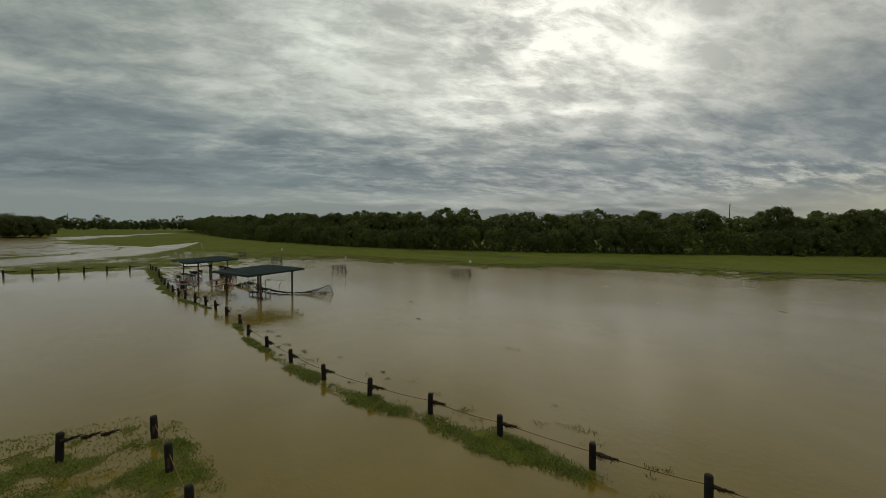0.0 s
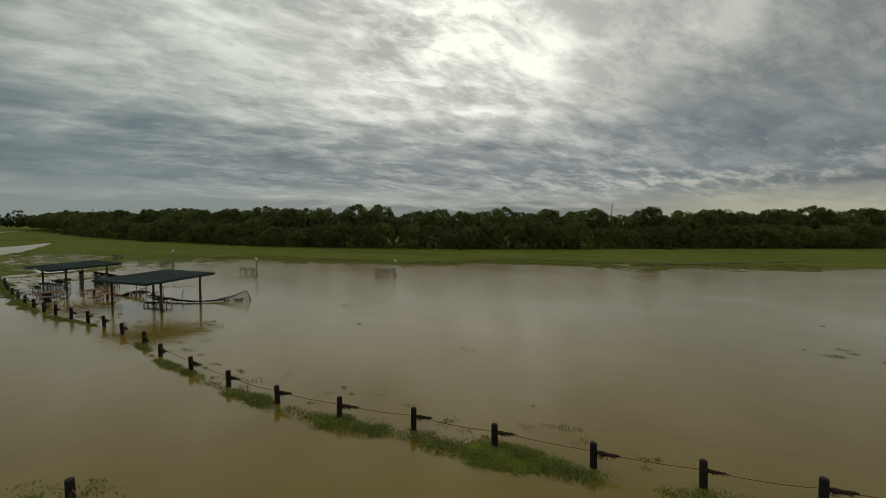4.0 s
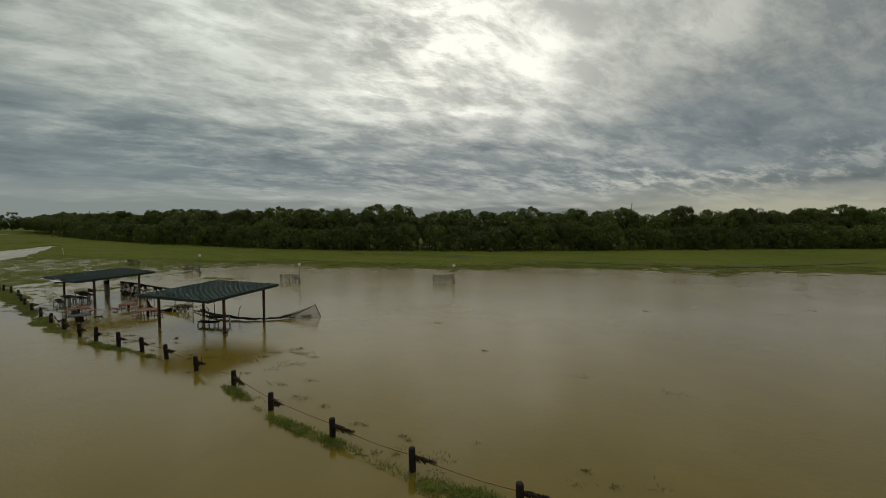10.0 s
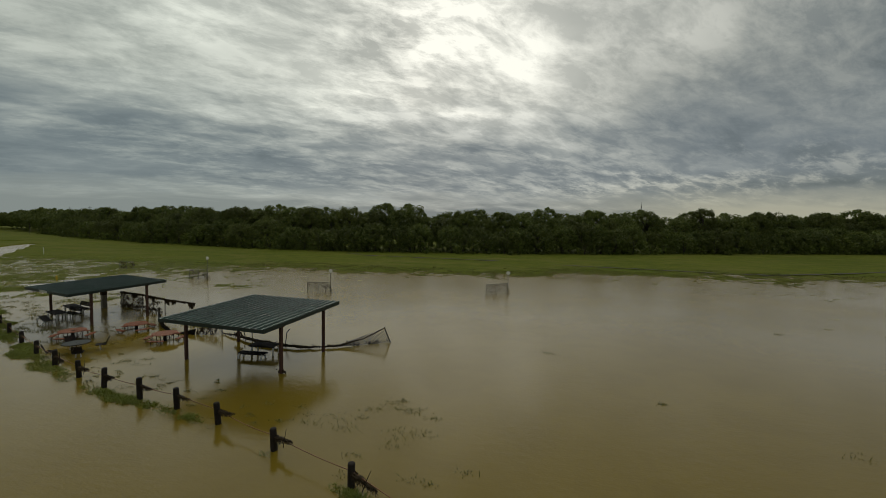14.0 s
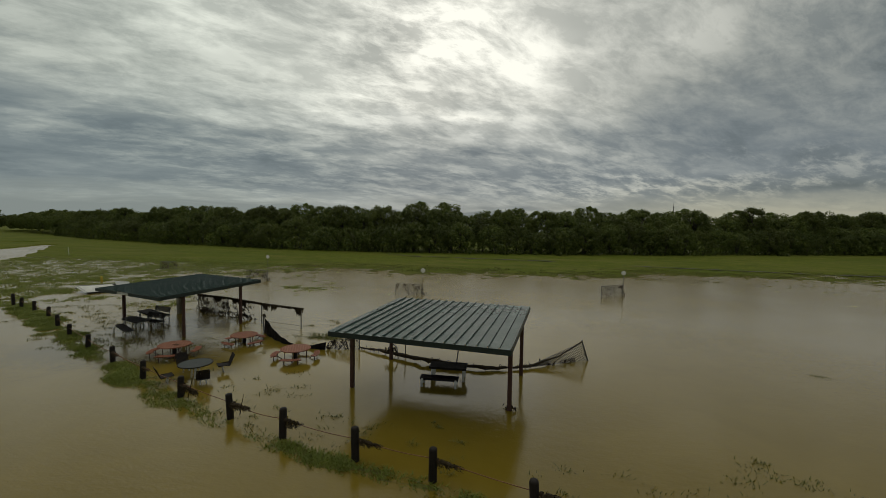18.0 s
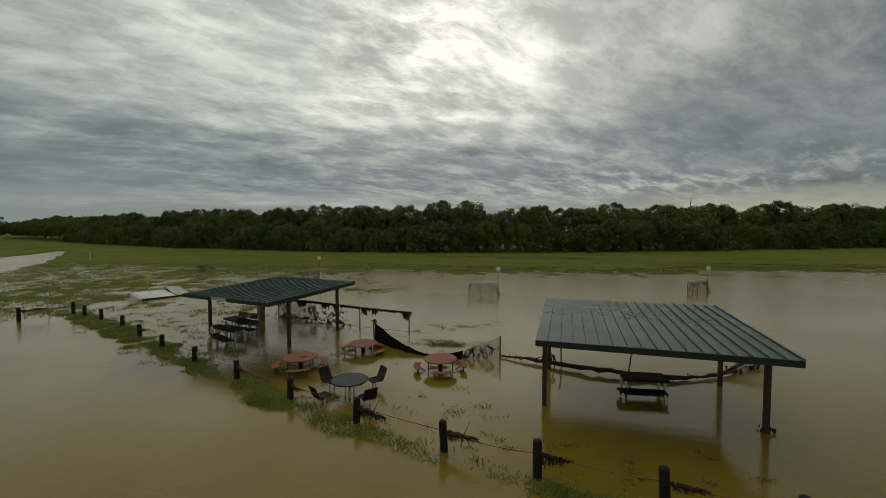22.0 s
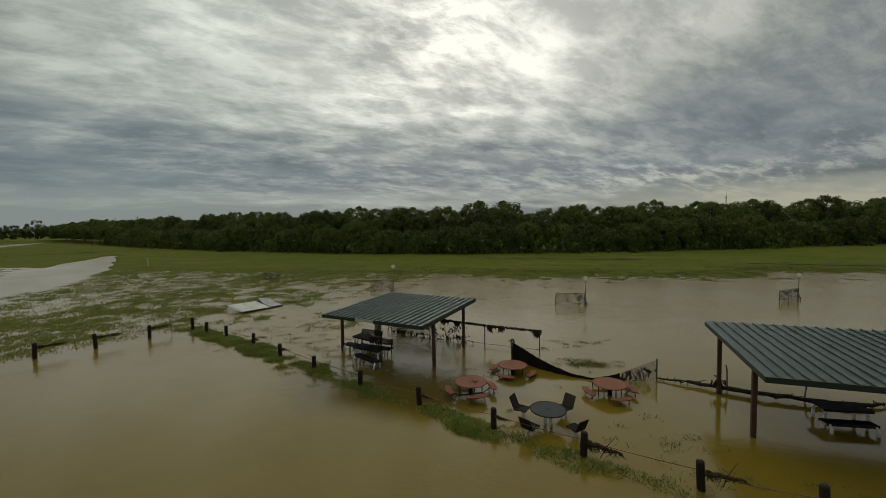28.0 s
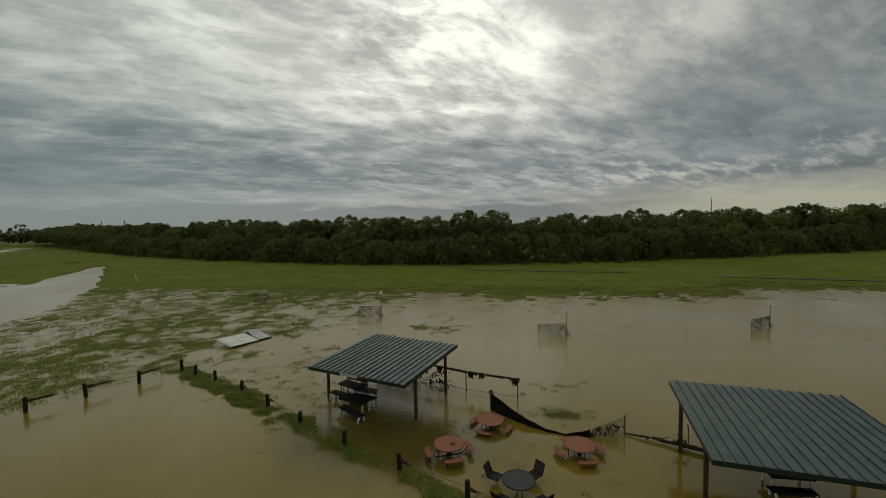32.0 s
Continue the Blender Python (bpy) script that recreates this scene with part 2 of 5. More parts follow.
def water_material():
    m = bpy.data.materials.new("flood_water")
    m.use_nodes = True
    t = Tree(m.node_tree)
    shader = t.node("ShaderNodeBsdfPrincipled")
    out = t.node("ShaderNodeOutputMaterial")
    t.put(out.inputs[0], shader.outputs[0])
    place = t.node("ShaderNodeNewGeometry").outputs["Position"]
    silt = t.noise(place, 0.045, 4.0, 0.55, 0.6)
    swirl = t.noise(place, 0.35, 4.0, 0.6, 1.0)
    k = t.remap(t.math("MULTIPLY_ADD", swirl, 0.4, t.math("MULTIPLY", silt, 0.6)), 0.36, 0.64)
    mud = t.mix(k, (0.152, 0.107, 0.012), (0.189, 0.134, 0.018))
    # drowned turf before the far shelter, with the roof's dark reflection painted into the colour
    spot = t.vmath("MULTIPLY", t.vmath("SUBTRACT", place, (-32.0, 22.5, 0.0)), (0.16, 0.31, 0.0))
    turf_and_reflection = t.remap(t.math("MULTIPLY_ADD", t.math("SUBTRACT", swirl, 0.5), 1.1, t.vmath("LENGTH", spot)), 1.20, 0.55, 0.0, 0.85)
    t.put(shader.inputs["Base Color"], t.mix(turf_and_reflection, mud, (0.074, 0.056, 0.014)))
    sep = t.node("ShaderNodeSeparateXYZ")
    t.put(sep.inputs[0], place)
    shader.inputs["IOR"].default_value = 1.26
    shader.inputs["Specular IOR Level"].default_value = 0.5
    calm = t.noise(place, 0.06, 3.0, 0.5)
    # sheltered water by the lane lies smooth, the open water beyond is ruffled by wind
    open_water = t.remap(t.math("MULTIPLY_ADD", t.math("SUBTRACT", silt, 0.5), 30.0, sep.outputs[1]), 24.0, 44.0)
    t.put(shader.inputs["Roughness"], t.math("MULTIPLY_ADD", open_water, 0.11, t.remap(calm, 0.35, 0.65, 0.08, 0.14)))
    stretch = t.vmath("MULTIPLY", place, (1.0, 1.6, 1.0))
    ripple = t.math("MULTIPLY_ADD", t.noise(stretch, 2.2, 4.0, 0.6), 0.7, t.math("MULTIPLY", t.noise(stretch, 9.0, 3.0, 0.6), 0.25))
    b = t.node("ShaderNodeBump")
    t.put(b.inputs["Strength"], t.math("MULTIPLY", t.remap(calm, 0.38, 0.66, 0.12, 0.50), t.remap(open_water, 0.0, 1.0, 0.75, 1.2)))
    b.inputs["Distance"].default_value = 0.05
    t.put(b.inputs["Height"], ripple)
    t.put(shader.inputs["Normal"], b.outputs[0])
    return m


M_GROUND = material("meadow_grass_and_silt", ground_colour, 0.95, bump=(3.0, 0.5, 0.05), spec=0.04)
M_WATER = water_material()
M_BLADE = material("grass_blade", mottled((0.145, 0.190, 0.028), (0.300, 0.325, 0.075), 0.6, 3.0), 0.6, spec=0.3, glow=0.42)
M_VERGE = material("rank_verge_blade", mottled((0.128, 0.164, 0.022), (0.262, 0.288, 0.056), 0.6, 3.0), 0.6, spec=0.3, glow=0.4)
M_BLADE_WET = material("drowned_grass_blade", mottled((0.105, 0.122, 0.026), (0.210, 0.205, 0.066), 0.6, 3.0), 0.6, spec=0.3, glow=0.4)
M_POST = material("creosoted_post_wood", mottled((0.015, 0.012, 0.010), (0.042, 0.032, 0.025), 3.0, 25.0, 0.4), 0.8, bump=(30, 0.6, 0.01), spec=0.25)
M_CABLE = material("rusty_cable", mottled((0.16, 0.065, 0.028), (0.26, 0.13, 0.06), 8.0), 0.65, 0.3)
M_DEBRIS = material("muddy_straw_debris", mottled((0.028, 0.020, 0.013), (0.085, 0.063, 0.037), 4.0, 30.0, 0.4), 0.95, bump=(25, 1.0, 0.02), spec=0.15)
M_ROOF = material("green_roof_sheet", mottled((0.075, 0.128, 0.110), (0.115, 0.175, 0.152), 0.7, 8.0), 0.24, 0.0, bump=(2.0, 0.08, 0.01), spec=0.55)
M_FASCIA = material("dark_green_fascia", mottled((0.010, 0.020, 0.016), (0.018, 0.032, 0.026), 1.5, 12.0), 0.5)
M_STEEL = material("brown_painted_steel", mottled((0.050, 0.022, 0.016), (0.092, 0.042, 0.029), 1.5, 14.0), 0.55, spec=0.4)
M_ORANGE = material("faded_red_orange_coating", mottled((0.170, 0.053, 0.023), (0.280, 0.090, 0.040), 2.0, 18.0, 0.15), 0.7, spec=0.3)
M_ORANGE_LEG = material("dark_red_pipe", mottled((0.045, 0.020, 0.016), (0.085, 0.036, 0.026), 4.0, 20.0), 0.55)
M_BLACK = material("black_coated_mesh", mottled((0.015, 0.012, 0.012), (0.032, 0.027, 0.025), 3.0, 20.0, 0.2), 0.75, spec=0.12)
M_TABLE_DARK = material("dark_green_table_coating", mottled((0.016, 0.022, 0.020), (0.028, 0.036, 0.032), 2.5, 18.0), 0.62, spec=0.3)
M_WHITE = material("white_painted_pipe", mottled((0.52, 0.50, 0.45), (0.76, 0.75, 0.71), 3.0, 15.0), 0.45)
M_GALV = material("galvanised_pipe", mottled((0.10, 0.095, 0.085), (0.20, 0.195, 0.18), 3.0, 25.0), 0.5, 0.5)
M_WIRE = material("muddy_chain_link_wire", mottled((0.036, 0.030, 0.024), (0.090, 0.076, 0.060), 2.0, 15.0), 0.7, 0.2)
M_FABRIC = material("black_wet_screen_fabric", mottled((0.009, 0.008, 0.008), (0.026, 0.022, 0.018), 1.2, 12.0), 0.7, bump=(6, 0.5, 0.03), spec=0.3)
M_PANEL = material("off_white_board", mottled((0.66, 0.66, 0.62), (0.80, 0.80, 0.77), 0.8, 6.0), 0.5)
M_PANEL_DIRTY = material("silt_stained_board", mottled((0.46, 0.45, 0.38), (0.68, 0.67, 0.61), 0.9, 7.0), 0.6)
M_DISC = material("white_distance_disc", mottled((0.78, 0.77, 0.73), (0.87, 0.86, 0.83), 4.0, 20.0), 0.5)
M_BARK = material("grey_brown_bark", mottled((0.040, 0.032, 0.024), (0.085, 0.070, 0.052), 2.0, 16.0, 0.3), 0.9, bump=(12, 0.8, 0.03))


def leaf_colour(t, place, obj):
    isl = t.node("ShaderNodeNewGeometry").outputs["Random Per Island"]
    info = t.node("ShaderNodeObjectInfo").outputs["Random"]
    base = t.mix(isl, (0.070, 0.108, 0.017), (0.228, 0.262, 0.050))
    warm = t.mix(t.remap(info, 0.5, 1.0, 0.0, 0.6), base, (0.135, 0.150, 0.030))
    warm = t.mix(1.0, warm, t.ramp(t.math("FRACT", t.math("MULTIPLY", info, 7.3)), (0.0, 0.66), (1.0, 1.0)), "MULTIPLY")
    return t.mix(1.0, warm, t.ramp(t.noise(obj, 0.35, 3.0), (0.3, 0.65), (0.7, 1.0)), "MULTIPLY")


M_LEAF = material("broadleaf_foliage", leaf_colour, 0.6, spec=0.25, glow=0.3)

# ---- mesh helpers ----
def finish(bm, name, mat, smooth=False):
    me = bpy.data.meshes.new(name)
    bm.normal_update()
    bm.to_mesh(me)
    bm.free()
    me.materials.append(mat)
    if smooth:
        me.shade_smooth()
    return me


def part(name, bm, mat, parent, label="", smooth=False):
    """Links a bmesh (or a ready mesh) as one mesh object under a thing or a part."""
    me = bm if isinstance(bm, bpy.types.Mesh) else finish(bm, name, mat, smooth)
    ob = new(name, me)
    ob.parent = parent
    if label:
        ob["label"] = label
    if name in ("caught_straw", "caught_branches", "hanging_straw", "straw"):
        ob["kind"] = "stuff"
    return ob


def thing(name, label, category, m=None, group="", kind=""):
    ob = tagged(new(name), label, category, group, kind)
    ob.empty_display_size = 0.2
    if m is not None:
        ob.matrix_basis = m
    return ob


def box(bm, size, at=(0, 0, 0), rz=0.0, m=None, bevel=0.0):
    mm = (m or Matrix()) @ Matrix.Translation(at) @ Matrix.Rotation(radians(rz), 4, "Z") @ Matrix.Diagonal((*size, 1))
    vs = bmesh.ops.create_cube(bm, size=1.0, matrix=mm)["verts"]
    if bevel:
        bmesh.ops.bevel(bm, geom=list({e for v in vs for e in v.link_edges}), offset=bevel, segments=1, affect="EDGES")
    return bm


def tube(bm, points, radius, sides=6, caps=True):
    """A round bar along points; radius may be one number or one for each point."""
    pts = [Vector(p) for p in points]
    radii = radius if isinstance(radius, (list, tuple)) else [radius] * len(pts)
    rings, side = [], None
    for i, p in enumerate(pts):
        d = (pts[min(i + 1, len(pts) - 1)] - pts[max(i - 1, 0)]).normalized()
        if side is None:
            side = d.orthogonal().normalized()
        side = (side - d * side.dot(d)).normalized()
        other = d.cross(side)
        rings.append([bm.verts.new(p + radii[i] * (math.cos(a) * side + math.sin(a) * other))
                      for a in (2 * math.pi * k / sides for k in range(sides))])
    for a, b in zip(rings, rings[1:]):
        for k in range(sides):
            bm.faces.new((a[k], a[(k + 1) % sides], b[(k + 1) % sides], b[k]))
    if caps:
        bm.faces.new(rings[0][::-1])
        bm.faces.new(rings[-1])
    return bm


def lathe(bm, profile, sides=16, at=(0, 0, 0)):
    """Turns (radius, height) pairs round the z axis."""
    rings = []
    for r, z in profile:
        rings.append([bm.verts.new((at[0] + r * math.cos(2 * math.pi * k / sides), at[1] + r * math.sin(2 * math.pi * k / sides), at[2] + z))
                      for k in range(sides)])
    for a, b in zip(rings, rings[1:]):
        for k in range(sides):
            bm.faces.new((a[k], a[(k + 1) % sides], b[(k + 1) % sides], b[k]))
    bm.faces.new(rings[0][::-1])
    bm.faces.new(rings[-1])
    return bm


def mesh_of(name, verts, faces, mat):
    me = bpy.data.meshes.new(name)
    me.from_pydata(verts, [], faces)
    me.materials.append(mat)
    return me


# ---- the lie of the land ----
rng = np.random.default_rng(7)
LATTICE = rng.random((256, 256))


def lumps(x, y, size):
    """Smooth noise, 0 to 1, of patches about that many metres wide."""
    u, v = x / size, y / size
    i, j = np.floor(u).astype(int), np.floor(v).astype(int)
    fu, fv = u - i, v - j
    fu, fv = fu * fu * (3 - 2 * fu), fv * fv * (3 - 2 * fv)
    a, b = LATTICE[i % 256, j % 256], LATTICE[(i + 1) % 256, j % 256]
    c, d = LATTICE[i % 256, (j + 1) % 256], LATTICE[(i + 1) % 256, (j + 1) % 256]
    return (a * (1 - fu) + b * fu) * (1 - fv) + (c * (1 - fu) + d * fu) * fv


def rise(v, a, b):
    t = np.clip((v - a) / (b - a), 0, 1)
    return t * t * (3 - 2 * t)


# the rail of posts between the drowned lane and the drowned meadow, and its turn at the far end
FENCE = [(31.2, 3.4), (27.0, 3.45), (24.15, 3.75), (21.1, 4.05), (17.9, 4.55), (14.8, 5.0), (11.65, 5.2), (8.45, 5.8), (5.1, 6.85), (1.7, 8.15),
         (-1.85, 9.6), (-5.15, 11.45), (-8.5, 12.75), (-11.65, 13.95), (-14.2, 14.7), (-16.5, 15.15), (-19.15, 15.8), (-21.6, 16.6), (-24.6, 17.7),
         (-27.6, 18.9), (-30.85, 20.35), (-34.2, 21.85), (-37.55, 23.45), (-40.7, 25.1), (-43.8, 26.75), (-47.0, 28.1), (-49.3, 28.8)]
CORNER = [(-51.15, 29.5), (-52.3, 27.0), (-53.7, 24.5), (-55.05, 22.1), (-56.2, 19.5), (-57.2, 16.9), (-58.1, 14.2)]
# the same rail on the lane's opposite side, coming back from the turn
RETURN = [(-58.6, 11.5), (-55.6, 10.7), (-52.7, 9.9), (-49.9, 9.1), (-47.2, 8.3), (-44.5, 7.5)]


def to_line(x, y, line):
    """Distance to a line of points, and the signed side (positive: beyond it, away from the lane)."""
    best, sign = np.full(np.shape(x), 1e9), np.zeros(np.shape(x))
    for (ax, ay), (bx, by) in zip(line, line[1:]):
        dx, dy = bx - ax, by - ay
        t = np.clip(((x - ax) * dx + (y - ay) * dy) / (dx * dx + dy * dy), 0, 1)
        ex, ey = x - ax - t * dx, y - ay - t * dy
        d = np.hypot(ex, ey)
        near = d < best
        best, sign = np.where(near, d, best), np.where(near, np.sign(dy * ex - dx * ey), sign)
    return best, sign


def shore(x):
    return np.interp(x, [-400, -60, -35, -18, -6, 4, 12, 20, 30, 42, 60, 90, 160, 400], [76, 60, 60, 58.5, 61.5, 65, 68, 69.5, 71, 72, 74, 82, 112, 190])


def pool(x, y, wob):
    """Positive inside the long pool."""
    d, _ = to_line(x, y, [(-72, -6), (-88, 25), (-101, 51), (-120, 69), (-153, 103)])
    wide = np.interp(x, [-157, -146, -122, -100, -86, -70], [0.4, 2.6, 6.4, 7.0, 7.2, 7.0])
    return wide - d - wob * 0.35


def turf_reach(x, y, wob):
    """Where turf stands in shallow water: beyond the lane's turn and the posts."""
    return rise(-pool(x, y, wob), -0.5, 1.5) * np.maximum(rise(y + wob * 0.4, 28.5, 34), rise(-51.2 - (29.5 - y) * 0.53 - x + wob * 0.1, 0.0, 4.0) * rise(y, -40, -20))


def turf_cover(x, y, beyond):
    """How thickly grass stands out of the water, 0 to 1."""
    n = (lumps(x, y, 7.3) - 0.5) * 1.0 + (lumps(x, y, 2.4) - 0.5) * 1.15 + (lumps(x, y, 0.95) - 0.5) * 0.95 + (lumps(x, y, 0.4) - 0.5) * 0.4
    base = np.interp(-x, [24, 37, 50, 62, 74, 88, 100], [-0.45, -0.16, 0.38, 0.82, 0.92, 1.0, 1.6]) + 0.26 * rise(y, 44, 60) * rise(-x, 40, 58) + 0.28 * rise(-x, 50, 54) * rise(38 - y, 0, 8)
    return np.clip((base + n - 0.16) / 0.68, 0, 1) * beyond * rise(-x, 21, 36)


def height(x, y):
    wob = (lumps(x, y, 9) - 0.5) * 6 + (lumps(x, y, 2.7) - 0.5) * 3 + (lumps(x, y, 0.9) - 0.5) * 1.2
    rough = (lumps(x, y, 3.1) - 0.5) * 0.07 + (lumps(x, y, 1.1) - 0.5) * 0.08 + (lumps(x, y, 0.62) - 0.5) * 0.08
    far = y - shore(x) + wob * 1.3
    h = -0.32 + 0 * x
    # the meadow beyond climbs slowly out of the flood
    loose = 1.0 + 0.8 * rise(x, 8, 30)
    h = np.maximum(h, np.where(far > -14, -0.045 + far * 0.006 + rough * loose * rise(far, -12, -2), h))
    h = np.where(far > 0, np.minimum(-0.02 + far * 0.010, 0.7) + rough * (0.6 + 0.4 * loose * rise(far, 14, 4)), h)
    # half-drowned turf at the far left
    beyond = turf_reach(x, y, wob)
    cover = turf_cover(x, y, beyond)
    h = np.maximum(h, -0.30 + 0.25 * rise(cover, 0.0, 0.3) + 0.035 * rise(cover, 0.75, 1.0) + rough * 0.55 * rise(cover, 0.4, 0.9))
    # a verge along the lane, just outside the posts
    d, side = to_line(x, y, FENCE + CORNER[:1])
    s = d * side
    along = lumps(x, y * 0 + 3.3, 5.5) * 0.5 + lumps(x, y, 1.6) * 0.5
    thick = np.interp(x, [-49, -38, -26, -14, -3, 3, 10, 21, 26], [1.05, 1.0, 0.85, 0.5, 0.45, 0.55, 0.85, 1.0, 0.95])
    ridge = 1 - ((s + np.interp(x, [-32, -20], [0.25, 0.55]) * thick) / (0.95 * thick)) ** 2
    crest = np.interp(x, [-49, -22, -16, -7, 3, 8, 10.5, 13.5, 19, 21.2, 23, 28], [0.0, -0.010, -0.05, -0.055, -0.045, -0.03, -0.012, -0.002, 0.003, -0.035, -0.01, -0.02])
    h = np.maximum(h, np.where(ridge > -1.2, crest - 0.06 + 0.09 * ridge + (along - 0.5) * 0.20 + rough * (0.6 + 0.5 * rise(-x, 22, 34)), h))
    # verge of the other side of the lane
    rim = np.interp(x, [0.5, 2.9, 3.8, 4.8, 6.8, 8.8, 10.7, 12.5, 15, 18], [-6, -2.6, -1.0, 0.1, 0.3, -0.2, -1.0, -1.9, -3.2, -5.5]) - y + (lumps(x, y, 0.9) - 0.5) * 0.5
    isle = rise(rim, -0.2, 0.8) * rise(y, -16, -12) * rise(17 - x, 0, 3) * rise(x, -3, 0)
    h = np.maximum(h, -0.30 + isle * (0.265 + 0.05 * rise(x + rim * 0.3, 5, 8)) + rough * 1.1 * isle)
    dc, _ = to_line(x, y, CORNER + RETURN)
    h = np.maximum(h, -0.22 + 0.16 * rise(2.0 - dc, 0, 1.6) + rough * 1.0 * rise(2.5 - dc, 0, 1))
    # a long pool on the far meadow
    h = np.where(pool(x, y, wob) > 0, np.minimum(h, -0.1), h)
    dq, _ = to_line(x, y, [(-215, 52), (-262, 108), (-318, 168), (-372, 222)])
    h = np.where(dq + wob * 2 < 17, np.minimum(h, -0.1), h)
    dr, _ = to_line(x, y, [(-186, 92), (-176, 112)])
    h = np.where(dr + wob * 0.4 < 2.5, np.minimum(h, -0.1), h)
    return h


def spread(lo, hi, step, reach, grow):
    mid = list(np.arange(lo, hi + 1e-6, step))
    s, a, b = step, lo, hi
    left, right = [], []
    while a > -reach or b < reach:
        s *= grow
        a, b = a - s, b + s
        if a > -reach:
            left.append(a)
        if b < reach:
            right.append(b)
    return np.array([-reach] + left[::-1] + mid + right + [reach])


def build_ground():
    xs, ys = spread(-170, 38, 0.36, 3600, 1.10), spread(-14, 122, 0.36, 3600, 1.10)
    gx, gy = np.meshgrid(xs, ys)
    gz = height(gx, gy)
    n, k = len(xs), len(ys)
    verts = np.stack([gx.ravel(), gy.ravel(), gz.ravel()], 1)
    i = (np.arange(k - 1)[:, None] * n + np.arange(n - 1)).ravel()
    faces = np.stack([i, i + 1, i + n + 1, i + n], 1)
    me = bpy.data.meshes.new("ground")
    me.from_pydata(verts.tolist(), [], faces.tolist())
    me.materials.append(M_GROUND)
    me.shade_smooth()
    tagged(new("ground", me), "level grass meadow, silted and mostly under flood water", "ground", kind="structure")
    bm = bmesh.new()
    w = [bm.verts.new(p) for p in ((-3500, -3500, 0), (3500, -3500, 0), (3500, 3500, 0), (-3500, 3500, 0))]
    bm.faces.new(w)
    tagged(new("water", finish(bm, "water", M_WATER)), "still brown flood water standing over lane and meadow", "water", kind="structure")


build_ground()


# ---- fences of round posts and cable ----
def post_mesh(radius, tall, lean_seed):
    r = random.Random(lean_seed)
    bm = bmesh.new()
    prof = [(radius * 1.02, -0.5), (radius * 1.0, 0.0), (radius * (0.98 + 0.04 * r.random()), tall * 0.5), (radius * 0.97, tall - 0.07),
            (radius * 0.86, tall - 0.02), (radius * 0.55, tall), (0.01, tall + 0.005)]
    lathe(bm, prof, 12)
    for v in bm.verts:
        v.co.x += (r.random() - 0.5) * 0.008
        v.co.y += (r.random() - 0.5) * 0.008
    return finish(bm, "post", M_POST, True)


POSTS = [post_mesh(0.112, 1.0, k) for k in range(4)]


def cable(a, b, sag, tall_a, tall_b):
    bm = bmesh.new()
    a, b = Vector((*a, tall_a)), Vector((*b, tall_b))
    pts = [a.lerp(b, k / 6) - Vector((0, 0, sag * 4 * (k / 6) * (1 - k / 6))) for k in range(7)]
    return tube(bm, pts, 0.013, 4)


def post_fence(label, line, tops, seed, broken=()):
    r = random.Random(seed)
    fence = thing("post_and_cable_fence", label, "fence", pose(*line[0], 0))
    base = Matrix.Translation((-line[0][0], -line[0][1], 0))
    for k, ((x, y), top) in enumerate(zip(line, tops)):
        p = part("post", POSTS[k % 4], None, fence)
        p.matrix_basis = base @ pose(x, y, 0, r.uniform(-3, 3), r.uniform(-3, 3), r.uniform(0, 360)) @ Matrix.Diagonal((1, 1, top, 1))
        if k + 1 < len(line) and k not in broken:
            c = part("cable", cable(line[k], line[k + 1], r.uniform(0.02, 0.10), top * 0.66, tops[k + 1] * 0.66), M_CABLE, fence)
            c.matrix_basis = base
    return fence


TOPS = [0.88, 0.92, 0.84, 0.81, 0.82, 0.84, 0.85, 0.79, 0.77, 0.75, 0.74, 0.76, 0.8, 0.86, 0.92, 0.96, 0.95, 0.86, 0.82, 0.79, 0.76, 0.74, 0.73, 0.75, 0.8, 0.82, 0.84]
post_fence("row of dark round timber posts with rusty cable beside flooded lane", FENCE, TOPS, 3)
post_fence("dark round posts hung with flood straw at the lane's turn", CORNER, [0.95, 0.94, 0.95, 0.97, 0.97, 0.97, 0.97], 5)
post_fence("dark round posts of the rail along the drowned lane's opposite side", RETURN, [0.95] * len(RETURN), 15)
ISLE = [(4.75, -5.8), (5.85, -3.3), (6.95, -1.1), (9.5, -2.05), (12.05, -3.0)]
post_fence("round posts of the opposite verge with a slack rusty cable", ISLE, [0.9, 0.95, 0.82, 0.92, 0.9], 9, broken=(1,))


# ---- open shelters ----
RIBS = 18


